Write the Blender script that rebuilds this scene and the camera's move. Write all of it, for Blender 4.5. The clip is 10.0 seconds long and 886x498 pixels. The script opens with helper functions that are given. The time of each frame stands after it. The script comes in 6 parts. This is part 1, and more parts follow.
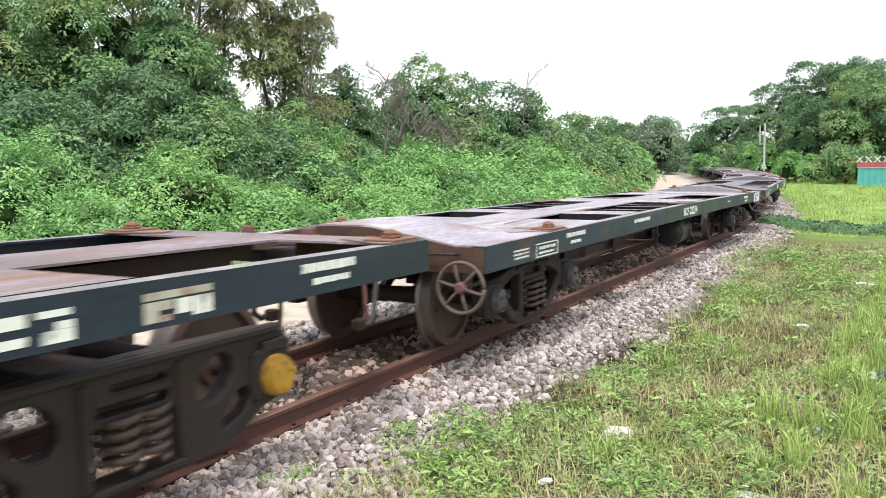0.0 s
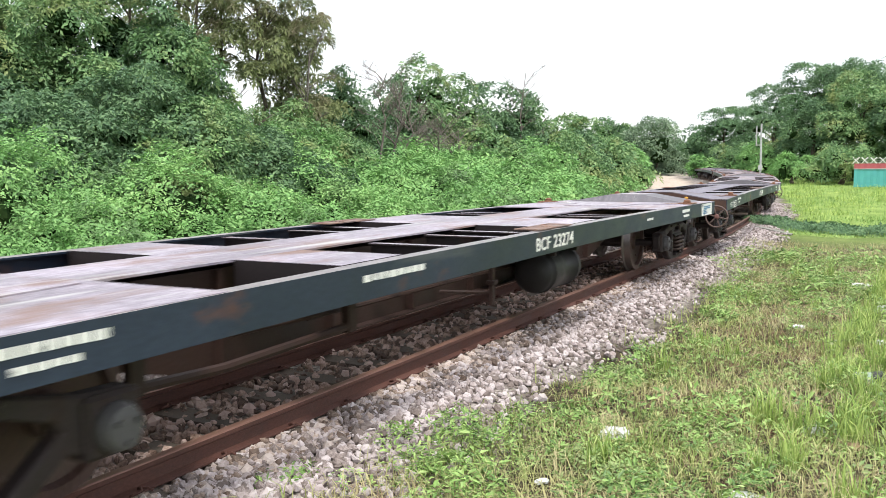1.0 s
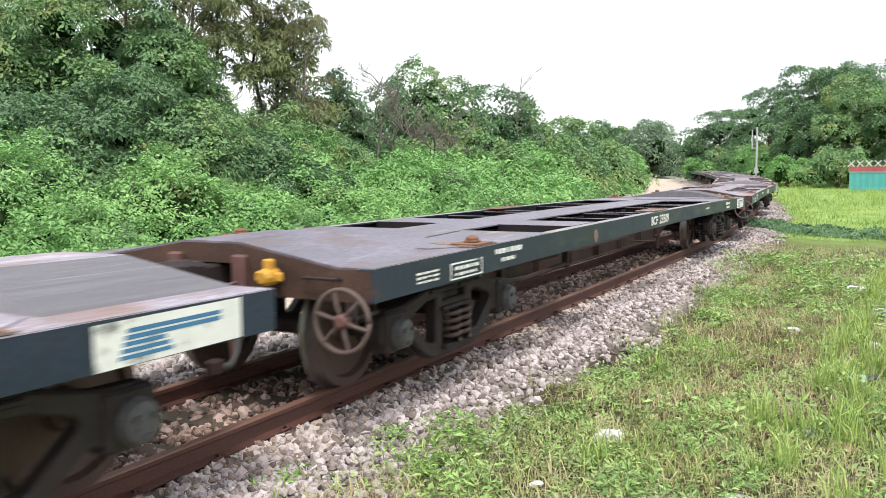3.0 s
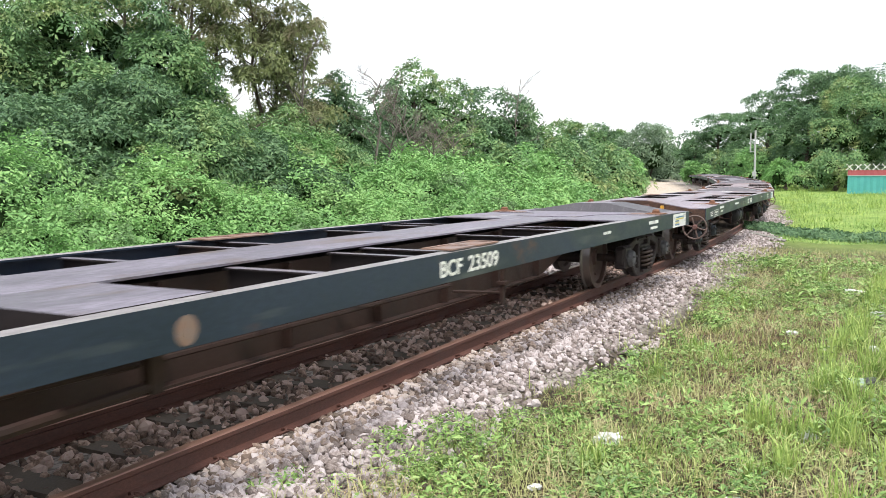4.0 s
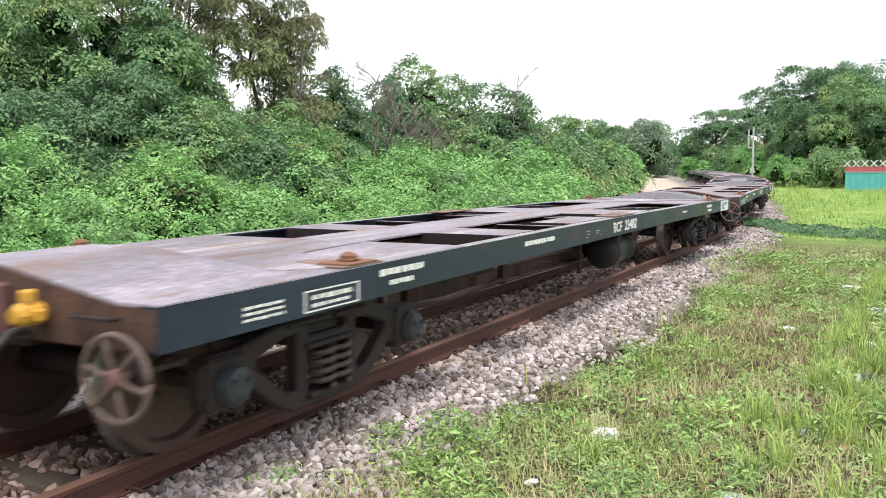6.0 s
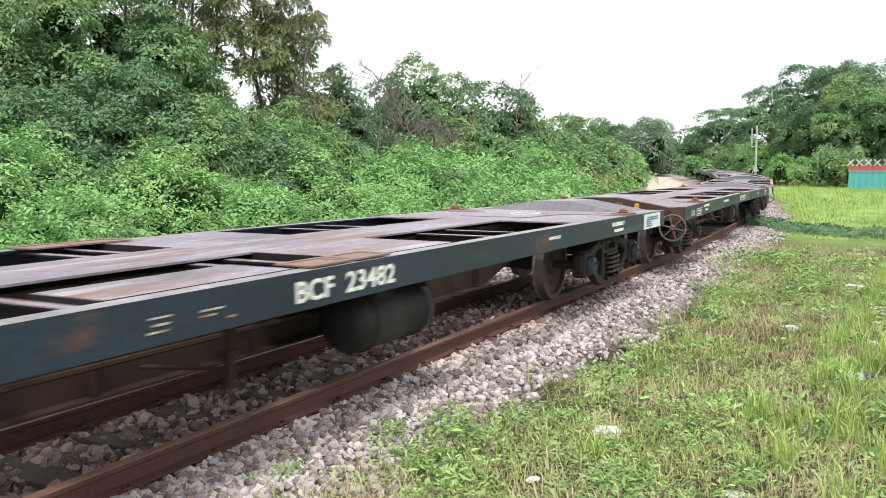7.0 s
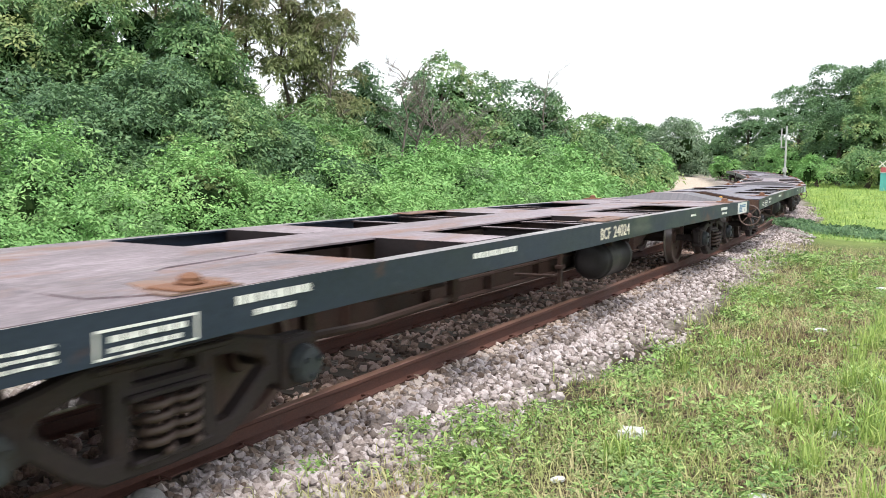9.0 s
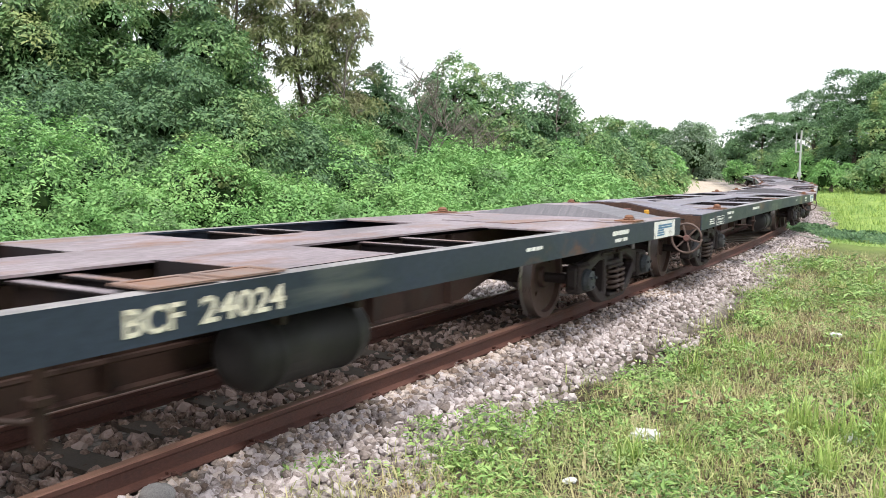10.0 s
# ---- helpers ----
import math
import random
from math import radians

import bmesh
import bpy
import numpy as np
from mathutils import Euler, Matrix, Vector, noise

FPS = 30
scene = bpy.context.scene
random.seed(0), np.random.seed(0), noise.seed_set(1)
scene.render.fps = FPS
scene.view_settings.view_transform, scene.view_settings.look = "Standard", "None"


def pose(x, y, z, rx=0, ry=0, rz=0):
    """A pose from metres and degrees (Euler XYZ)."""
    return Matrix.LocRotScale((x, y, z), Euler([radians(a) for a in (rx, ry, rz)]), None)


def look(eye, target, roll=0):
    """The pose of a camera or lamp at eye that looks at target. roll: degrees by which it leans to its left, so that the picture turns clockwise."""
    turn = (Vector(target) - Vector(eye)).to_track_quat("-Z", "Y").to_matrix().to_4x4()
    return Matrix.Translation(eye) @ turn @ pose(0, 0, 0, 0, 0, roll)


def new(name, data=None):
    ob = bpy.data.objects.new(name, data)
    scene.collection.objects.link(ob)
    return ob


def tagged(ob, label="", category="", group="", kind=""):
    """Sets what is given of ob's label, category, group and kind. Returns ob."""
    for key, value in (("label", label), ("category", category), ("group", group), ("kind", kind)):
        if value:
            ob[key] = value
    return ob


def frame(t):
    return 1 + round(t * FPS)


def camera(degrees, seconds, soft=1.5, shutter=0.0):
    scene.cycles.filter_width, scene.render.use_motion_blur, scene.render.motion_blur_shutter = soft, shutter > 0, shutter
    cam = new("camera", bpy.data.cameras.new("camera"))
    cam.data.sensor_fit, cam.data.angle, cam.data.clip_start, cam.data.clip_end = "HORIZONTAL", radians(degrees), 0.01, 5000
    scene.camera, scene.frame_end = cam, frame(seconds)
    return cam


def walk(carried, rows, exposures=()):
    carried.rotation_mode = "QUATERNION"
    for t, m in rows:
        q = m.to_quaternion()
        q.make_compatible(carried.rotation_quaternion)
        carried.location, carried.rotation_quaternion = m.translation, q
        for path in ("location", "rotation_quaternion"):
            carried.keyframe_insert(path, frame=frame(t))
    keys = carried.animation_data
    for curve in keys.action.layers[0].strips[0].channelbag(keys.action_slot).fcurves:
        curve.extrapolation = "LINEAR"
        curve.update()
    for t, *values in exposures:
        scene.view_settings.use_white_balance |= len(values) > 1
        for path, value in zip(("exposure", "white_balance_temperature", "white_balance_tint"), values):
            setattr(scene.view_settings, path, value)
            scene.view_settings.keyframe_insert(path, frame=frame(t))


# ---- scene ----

# ---- camera: stands beside the track, panned a little by hand ----
cam = camera(53.9, 10.0, soft=0.65, shutter=0.3)
PATH = (
    (0.0, (3.953, 0.005, 1.507), 84.703, 27.546, -0.411),
    (0.5, (3.955, 0.002, 1.506), 84.729, 27.452, -0.386),
    (1.0, (3.956, 0.002, 1.506), 84.738, 27.345, -0.330),
    (1.5, (3.958, 0.006, 1.505), 84.775, 27.262, -0.319),
    (2.0, (3.960, 0.008, 1.504), 84.790, 27.198, -0.326),
    (2.5, (3.966, 0.006, 1.505), 84.824, 27.153, -0.330),
    (4.0, (3.962, 0.008, 1.504), 85.086, 27.001, -0.143),
    (4.5, (3.965, 0.009, 1.504), 85.083, 26.972, -0.110),
    (5.0, (3.969, 0.007, 1.504), 85.033, 26.930, -0.120),
    (5.5, (3.968, 0.006, 1.503), 84.924, 26.870, -0.110),
    (7.0, (3.969, 0.010, 1.496), 84.708, 27.042, 0.050),
    (7.5, (3.967, 0.006, 1.498), 84.710, 27.343, 0.087),
    (8.0, (3.966, 0.003, 1.500), 84.695, 27.777, 0.143),
    (8.5, (3.962, 0.006, 1.499), 84.660, 28.224, 0.266),
    (9.0, (3.960, 0.007, 1.491), 84.620, 28.689, 0.440),
    (9.5, (3.953, 0.008, 1.480), 84.650, 29.077, 0.700),
    (10.0, (3.938, 0.024, 1.468), 84.729, 29.449, 0.977),
)
walk(cam, [(t, pose(*e, tilt, 0, yaw) @ pose(0, 0, 0, 0, 0, lean)) for t, e, tilt, yaw, lean in PATH])

# ---- light: bright overcast sky ----
SUN_EL, SUN_AZ = 62, 150
world = bpy.data.worlds.new("world")
scene.world = world
world.use_nodes = True
wn = world.node_tree
wn.nodes.clear()
sky = wn.nodes.new("ShaderNodeTexSky")
sky.sky_type, sky.sun_disc = "NISHITA", False
sky.sun_elevation, sky.sun_rotation = radians(SUN_EL), radians(SUN_AZ)
sky.air_density, sky.dust_density = 1.0, 3.0
bg = wn.nodes.new("ShaderNodeBackground")
bg.inputs[1].default_value = 0.05
cloud = wn.nodes.new("ShaderNodeBackground")
cn = wn.nodes.new("ShaderNodeTexNoise")
cn.inputs["Scale"].default_value = 2.2
cr = wn.nodes.new("ShaderNodeValToRGB")
cr.color_ramp.elements[0].position, cr.color_ramp.elements[0].color = 0.3, (0.86, 0.89, 0.93, 1)
cr.color_ramp.elements[1].position, cr.color_ramp.elements[1].color = 0.6, (1.0, 1.0, 1.0, 1)
wn.links.new(cn.outputs[0], cr.inputs[0])
wn.links.new(cr.outputs[0], cloud.inputs[0])
cloud.inputs[1].default_value = 0.80
addsh = wn.nodes.new("ShaderNodeAddShader")
wout = wn.nodes.new("ShaderNodeOutputWorld")
wn.links.new(sky.outputs[0], bg.inputs[0])
wn.links.new(bg.outputs[0], addsh.inputs[0])
wn.links.new(cloud.outputs[0], addsh.inputs[1])
wn.links.new(addsh.outputs[0], wout.inputs[0])
sun_data = bpy.data.lights.new("sun", "SUN")
sun_data.energy, sun_data.angle, sun_data.color = 2.5, radians(14), (1.0, 0.96, 0.9)
sun = new("sun", sun_data)
sd = Vector((math.sin(radians(SUN_AZ)) * math.cos(radians(SUN_EL)), math.cos(radians(SUN_AZ)) * math.cos(radians(SUN_EL)), math.sin(radians(SUN_EL))))
sun.matrix_world = look(sd * 50, (0, 0, 0))
scene.view_settings.exposure = 0.6

# ---- materials ----
def material(name, cols, scale=4.0, fine=60.0, rough=(0.6, 0.85), metal=0.0, bump=0.2, bump_scale=None, stain=None, stain_scale=1.5,
             stain_at=(0.55, 0.7), island=0.0, translucent=0.0, spec=0.5, stretch=(1, 1, 1), random_shift=True, scuff=None):
    """Procedural surface: two or three colours mixed by coarse and fine noise, stains with a shape of their own, relief."""
    m = bpy.data.materials.new(name)
    m.use_nodes = True
    t = m.node_tree
    n, l = t.nodes, t.links
    b = n["Principled BSDF"]
    b.inputs["Metallic"].default_value = metal
    b.inputs["Specular IOR Level"].default_value = spec
    tc = n.new("ShaderNodeTexCoord")
    mp = n.new("ShaderNodeMapping")
    mp.inputs["Scale"].default_value = stretch
    vec = tc.outputs["Object"]
    if random_shift:
        oi = n.new("ShaderNodeObjectInfo")
        mul = n.new("ShaderNodeMath")
        mul.operation = "MULTIPLY"
        mul.inputs[1].default_value = 37.0
        l.new(oi.outputs["Random"], mul.inputs[0])
        va = n.new("ShaderNodeVectorMath")
        va.operation = "ADD"
        l.new(vec, va.inputs[0])
        l.new(mul.outputs[0], va.inputs[1])
        vec = va.outputs[0]
    l.new(vec, mp.inputs["Vector"])
    vec = mp.outputs[0]

    def nz(s, detail=6):
        k = n.new("ShaderNodeTexNoise")
        k.inputs["Scale"].default_value, k.inputs["Detail"].default_value = s, detail
        k.inputs["Roughness"].default_value = 0.65
        l.new(vec, k.inputs["Vector"])
        return k.outputs[0]
    coarse, small = nz(scale), nz(fine, 4)
    mix = n.new("ShaderNodeMath")
    mix.operation = "MULTIPLY_ADD"
    mix.inputs[1].default_value = 0.45
    l.new(small, mix.inputs[0])
    half = n.new("ShaderNodeMath")
    half.operation = "MULTIPLY"
    half.inputs[1].default_value = 0.55
    l.new(coarse, half.inputs[0])
    l.new(half.outputs[0], mix.inputs[2])
    fac = mix.outputs[0]
    if island:
        g = n.new("ShaderNodeNewGeometry")
        im = n.new("ShaderNodeMapRange")
        im.inputs["From Min"].default_value, im.inputs["From Max"].default_value = 0, 1
        im.inputs["To Min"].default_value, im.inputs["To Max"].default_value = -island, island
        l.new(g.outputs["Random Per Island"], im.inputs["Value"])
        ad = n.new("ShaderNodeMath")
        l.new(fac, ad.inputs[0])
        l.new(im.outputs[0], ad.inputs[1])
        fac = ad.outputs[0]
    ramp = n.new("ShaderNodeValToRGB")
    e = ramp.color_ramp.elements
    lo, hi = 0.34, 0.66
    for i, c in enumerate(cols):
        p = lo + (hi - lo) * i / max(1, len(cols) - 1)
        if i < 2:
            e[i].position, e[i].color = p, (*c, 1)
        else:
            e.new(p).color = (*c, 1)
    l.new(fac, ramp.inputs[0])
    col = ramp.outputs[0]
    if stain:
        sn = nz(stain_scale, 10)
        sm = n.new("ShaderNodeMapRange")
        sm.inputs["From Min"].default_value, sm.inputs["From Max"].default_value = stain_at
        l.new(sn, sm.inputs["Value"])
        mx = n.new("ShaderNodeMix")
        mx.data_type = "RGBA"
        l.new(sm.outputs[0], mx.inputs["Factor"])
        l.new(col, mx.inputs["A"])
        mx.inputs["B"].default_value = (*stain, 1)
        col = mx.outputs["Result"]
    if scuff:
        # thin scrapes along the length, broken up by a coarser patchiness
        sc, (lo_s, hi_s) = scuff
        mp2 = n.new("ShaderNodeMapping")
        mp2.inputs["Scale"].default_value = (6, 1.1, 6)
        l.new(vec, mp2.inputs["Vector"])
        k2 = n.new("ShaderNodeTexNoise")
        k2.inputs["Scale"].default_value, k2.inputs["Detail"].default_value = 1.0, 7
        l.new(mp2.outputs[0], k2.inputs["Vector"])
        pm = n.new("ShaderNodeMath")
        pm.operation = "MULTIPLY_ADD"
        pm.inputs[1].default_value = 0.6
        l.new(nz(0.9, 3), pm.inputs[0])
        l.new(k2.outputs[0], pm.inputs[2])
        sm2 = n.new("ShaderNodeMapRange")
        sm2.inputs["From Min"].default_value, sm2.inputs["From Max"].default_value = lo_s, hi_s
        l.new(pm.outputs[0], sm2.inputs["Value"])
        mx2 = n.new("ShaderNodeMix")
        mx2.data_type = "RGBA"
        l.new(sm2.outputs[0], mx2.inputs["Factor"])
        l.new(col, mx2.inputs["A"])
        mx2.inputs["B"].default_value = (*sc, 1)
        col = mx2.outputs["Result"]
    l.new(col, b.inputs["Base Color"])
    rr = n.new("ShaderNodeMapRange")
    rr.inputs["To Min"].default_value, rr.inputs["To Max"].default_value = rough
    rr.inputs["From Min"].default_value, rr.inputs["From Max"].default_value = 0.35, 0.65
    l.new(coarse, rr.inputs["Value"])
    l.new(rr.outputs[0], b.inputs["Roughness"])
    if bump:
        bp = n.new("ShaderNodeBump")
        bp.inputs["Strength"].default_value, bp.inputs["Distance"].default_value = bump, 0.01
        l.new(nz(bump_scale or fine, 5), bp.inputs["Height"])
        l.new(bp.outputs[0], b.inputs["Normal"])
    if translucent:
        tr = n.new("ShaderNodeBsdfTranslucent")
        l.new(col, tr.inputs["Color"])
        ms = n.new("ShaderNodeMixShader")
        ms.inputs[0].default_value = translucent
        l.new(b.outputs[0], ms.inputs[1])
        l.new(tr.outputs[0], ms.inputs[2])
        l.new(ms.outputs[0], n["Material Output"].inputs["Surface"])
    return m


RUST = (0.13, 0.05, 0.028)
M_PAINT = material("dark_green_paint", [(0.0099, 0.0165, 0.02998), (0.0165, 0.02574, 0.04536), (0.02508, 0.03696, 0.06156)], 1.2, 40, (0.34, 0.55), 0, 0.12, spec=0.35, stain=RUST, stain_scale=1.7, stain_at=(0.60, 0.74), stretch=(1, 0.5, 1), scuff=((0.09, 0.10, 0.10), (0.92, 1.12)))
M_DECK = material("worn_deck_steel", [(0.09074, 0.07783, 0.09104), (0.1985, 0.172, 0.2013), (0.363, 0.3232, 0.3762)], 1.1, 22, (0.42, 0.62), 0.0, 0.15, stain=(0.1665, 0.0931, 0.07197), stain_scale=1.6, stain_at=(0.50, 0.66), stretch=(1.6, 0.5, 1), scuff=((0.359, 0.343, 0.351), (0.90, 1.06)))
SCUFF = dict(stain_scale=1.6, stain_at=(0.50, 0.66), stretch=(1.5, 0.55, 1))
M_DECK_PALE = material("pale_worn_deck", [(0.121, 0.1072, 0.1278), (0.2585, 0.2325, 0.2775), (0.4692, 0.4286, 0.5053)], 1.1, 22, (0.40, 0.6), 0.0, 0.15, stain=(0.1968, 0.1232, 0.1034), scuff=((0.429, 0.421, 0.429), (0.87, 1.02)), **SCUFF)
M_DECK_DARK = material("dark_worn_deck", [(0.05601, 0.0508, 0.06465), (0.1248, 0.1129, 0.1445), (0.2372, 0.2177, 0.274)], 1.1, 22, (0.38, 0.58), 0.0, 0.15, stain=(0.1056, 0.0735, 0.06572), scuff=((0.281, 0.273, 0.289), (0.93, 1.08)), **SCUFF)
M_DECK_BROWN = material("brown_worn_deck", [(0.09225, 0.07392, 0.08313), (0.1947, 0.1579, 0.1749), (0.3427, 0.2929, 0.3263)], 1.1, 22, (0.45, 0.65), 0.0, 0.15, stain=(0.192, 0.1029, 0.0742), scuff=((0.312, 0.289, 0.281), (0.93, 1.1)), **SCUFF)
M_RAMP = material("dark_ribbed_plate", [(0.028, 0.026, 0.032), (0.05, 0.047, 0.056), (0.085, 0.08, 0.092)], 1.4, 30, (0.45, 0.65), 0, 0.3, stretch=(22, 0.7, 1), scuff=((0.16, 0.155, 0.165), (0.95, 1.12)))
M_RAMP_GREY = material("grey_ribbed_plate", [(0.07, 0.066, 0.076), (0.11, 0.104, 0.118), (0.17, 0.162, 0.18)], 1.4, 30, (0.45, 0.65), 0, 0.3, stretch=(22, 0.7, 1), scuff=((0.3, 0.29, 0.3), (0.92, 1.1)))
RAMPS = {"pale_worn_deck": M_RAMP_GREY, "worn_deck_steel": M_RAMP_GREY, "brown_worn_deck": M_RAMP_GREY}
M_LETTER = material("white_letter_paint", [(0.60, 0.60, 0.57), (0.78, 0.78, 0.75)], 8, 70, (0.5, 0.75), 0, 0.1, stain=(0.42, 0.38, 0.30), stain_scale=6, stain_at=(0.56, 0.7))
M_CREAM = material("faded_cream_letter_paint", [(0.46, 0.42, 0.33), (0.64, 0.60, 0.50), (0.76, 0.74, 0.68)], 9, 70, (0.5, 0.75), 0, 0.1, stain=(0.30, 0.26, 0.18), stain_scale=7, stain_at=(0.52, 0.66))
M_EDGE = material("worn_steel_edge", [(0.10, 0.09, 0.095), (0.20, 0.185, 0.19), (0.36, 0.34, 0.34)], 3, 30, (0.4, 0.6), 0.0, 0.1)
M_BROWN = material("red_brown_oxide", [(0.01729, 0.008564, 0.006707), (0.02696, 0.01307, 0.01018), (0.03967, 0.02029, 0.01526)], 1.8, 45, (0.6, 0.85), 0, 0.2, spec=0.3, stain=(0.01907, 0.01272, 0.01156), stain_scale=2.5)
M_WEB = material("near_black_inner_web", [(0.0075, 0.0055, 0.0065), (0.013, 0.0095, 0.0105), (0.021, 0.015, 0.0155)], 1.8, 45, (0.6, 0.85), 0, 0.2, spec=0.25, stain=(0.035, 0.018, 0.013), stain_scale=2.0)
M_ENDPLATE = material("rusty_end_plate", [(0.034, 0.02, 0.016), (0.062, 0.035, 0.026), (0.10, 0.055, 0.038)], 2.5, 45, (0.6, 0.85), 0, 0.2, spec=0.3, stain=(0.022, 0.015, 0.014), stain_scale=3)
M_GRIME = material("grimy_iron", [(0.0135, 0.0095, 0.0100), (0.026, 0.0185, 0.019), (0.045, 0.032, 0.031)], 4, 50, (0.55, 0.85), 0.05, 0.25, spec=0.35, stain=(0.03024, 0.01618, 0.01149), stain_scale=4)
M_SPRING = material("rusty_spring_steel", [(0.045, 0.03, 0.026), (0.085, 0.055, 0.045)], 8, 60, (0.5, 0.75), 0.1, 0.1)
M_WHEEL = material("worn_wheel_steel", [(0.054, 0.03, 0.02625), (0.096, 0.0552, 0.0475)], 3, 40, (0.45, 0.65), 0.1, 0.15)
M_TREAD = material("polished_tread", [(0.14, 0.12, 0.115), (0.24, 0.22, 0.21)], 6, 90, (0.25, 0.42), 0.7, 0.03)
M_ORANGE = material("rusty_lock", [(0.136, 0.06, 0.032), (0.2, 0.096, 0.056)], 9, 90, (0.7, 0.9), 0, 0.3)
M_PAD = material("rust_stained_plate", [(0.15, 0.125, 0.125), (0.19, 0.125, 0.10), (0.215, 0.105, 0.062)], 4, 40, (0.6, 0.85), 0, 0.2)
M_RED = material("red_oxide_handle", [(0.091, 0.03825, 0.034), (0.14, 0.068, 0.0595)], 9, 90, (0.6, 0.85), 0, 0.2, stain=(0.084, 0.0765, 0.07225), stain_scale=8)
M_RIM = material("brown_handwheel_rim", [(0.075, 0.048, 0.042), (0.13, 0.09, 0.08)], 9, 90, (0.6, 0.85), 0, 0.2)
M_YELLOW = material("chipped_yellow_paint", [(0.425, 0.216, 0.018), (0.527, 0.288, 0.036)], 9, 60, (0.5, 0.8), 0, 0.2, stain=(0.136, 0.072, 0.036), stain_scale=9)
M_BLUECAP = material("dusty_blue_paint", [(0.01984, 0.0261, 0.03498), (0.03968, 0.04524, 0.05113)], 9, 60, (0.5, 0.8), 0, 0.2, stain=(0.02381, 0.0174, 0.01211), stain_scale=9)
M_GREYCAP = material("dusty_grey_paint", [(0.054, 0.054, 0.05803), (0.09, 0.0855, 0.09188)], 9, 60, (0.5, 0.8), 0, 0.2, stain=(0.027, 0.0225, 0.02176), stain_scale=9)
M_WHITE = material("chipped_white_paint", [(0.62, 0.62, 0.60), (0.78, 0.78, 0.76)], 8, 70, (0.5, 0.75), 0, 0.1, stain=(0.12, 0.12, 0.12), stain_scale=7, stain_at=(0.56, 0.68))
M_STENCIL = material("dirty_stencil_paint", [(0.30, 0.27, 0.23), (0.50, 0.47, 0.42)], 7, 60, (0.5, 0.75), 0, 0.1, stain=(0.26, 0.12, 0.05), stain_scale=6, stain_at=(0.5, 0.62))
M_BLUE = material("decal_blue", [(0.036, 0.132, 0.266), (0.06, 0.192, 0.342)], 8, 70, (0.4, 0.6), 0, 0.05)
M_DYELLOW = material("decal_yellow", [(0.55, 0.45, 0.10), (0.65, 0.55, 0.18)], 8, 70, (0.4, 0.6), 0, 0.05)
M_RUBBER = material("black_rubber_hose", [(0.02, 0.02, 0.02), (0.045, 0.042, 0.04)], 8, 60, (0.6, 0.85), 0, 0.1)
M_TANK = material("black_tank", [(0.0126, 0.0121, 0.01356), (0.02363, 0.02167, 0.02279)], 3, 50, (0.45, 0.65), 0, 0.12, spec=0.3)
M_RAIL = material("rusty_rail", [(0.052, 0.021, 0.0155), (0.083, 0.033, 0.024), (0.118, 0.05, 0.036)], 5, 90, (0.6, 0.85), 0.1, 0.25, stretch=(1, 0.4, 1))
M_RAILTOP = material("worn_rail_head", [(0.15, 0.075, 0.055), (0.24, 0.135, 0.105)], 4, 60, (0.35, 0.55), 0.4, 0.08, stretch=(3, 0.15, 3))
M_CONCRETE = material("grimy_concrete", [(0.0595, 0.04524, 0.03456), (0.0935, 0.07176, 0.05472), (0.1275, 0.1014, 0.0792)], 5, 80, (0.75, 0.95), 0, 0.3)
M_STONE = material("pale_ballast_stone", [(0.1681, 0.1367, 0.1232), (0.3066, 0.2593, 0.2464), (0.3856, 0.3346, 0.3302), (0.4845, 0.4336, 0.4337)], 2.0, 70, (0.7, 0.95), 0, 0.3, island=0.24, random_shift=False)
M_STONE_TAN = material("tan_ballast_stone", [(0.1378, 0.09785, 0.0756), (0.2862, 0.2163, 0.1733), (0.3816, 0.309, 0.2625), (0.477, 0.412, 0.378)], 2.0, 70, (0.7, 0.95), 0, 0.3, island=0.24, random_shift=False)
M_STONE_BROWN = material("brown_ballast_stone", [(0.1014, 0.06636, 0.05161), (0.234, 0.1567, 0.1187), (0.3588, 0.2522, 0.2065), (0.4679, 0.3517, 0.3096)], 2.0, 70, (0.7, 0.95), 0, 0.3, island=0.24, random_shift=False)
M_LEAF_WEED = material("weed_leaf", [(0.104, 0.2314, 0.08038), (0.2175, 0.4208, 0.1429), (0.3781, 0.575, 0.2233)], 0.35, 3, (0.5, 0.7), 0, 0, stain=(0.1323, 0.2103, 0.1004), stain_scale=0.5, stain_at=(0.54, 0.64), island=0.06, translucent=0.22, spec=0.28, random_shift=False)
M_LEAF_TREE = material("tree_leaf", [(0.07561, 0.1548, 0.06576), (0.1611, 0.2932, 0.1206), (0.2795, 0.4094, 0.1737)], 0.4, 3, (0.45, 0.65), 0, 0, stain=(0.3071, 0.3527, 0.141), stain_scale=0.55, stain_at=(0.52, 0.64), island=0.12, translucent=0.22, spec=0.28, random_shift=False)
M_LEAF_DARK = material("dark_tree_leaf", [(0.06128, 0.1267, 0.06661), (0.1142, 0.2128, 0.1014), (0.1812, 0.2938, 0.1375)], 0.4, 3, (0.45, 0.65), 0, 0, island=0.12, translucent=0.2, spec=0.28, random_shift=False)
# grey mixed into the leaf green imitates haze over far trees
M_LEAF_HAZE = material("haze_grey_leaf", [(0.11, 0.176, 0.11), (0.187, 0.275, 0.1705), (0.286, 0.385, 0.242)], 0.3, 2, (0.5, 0.7), 0, 0, island=0.12, translucent=0.3, random_shift=False)
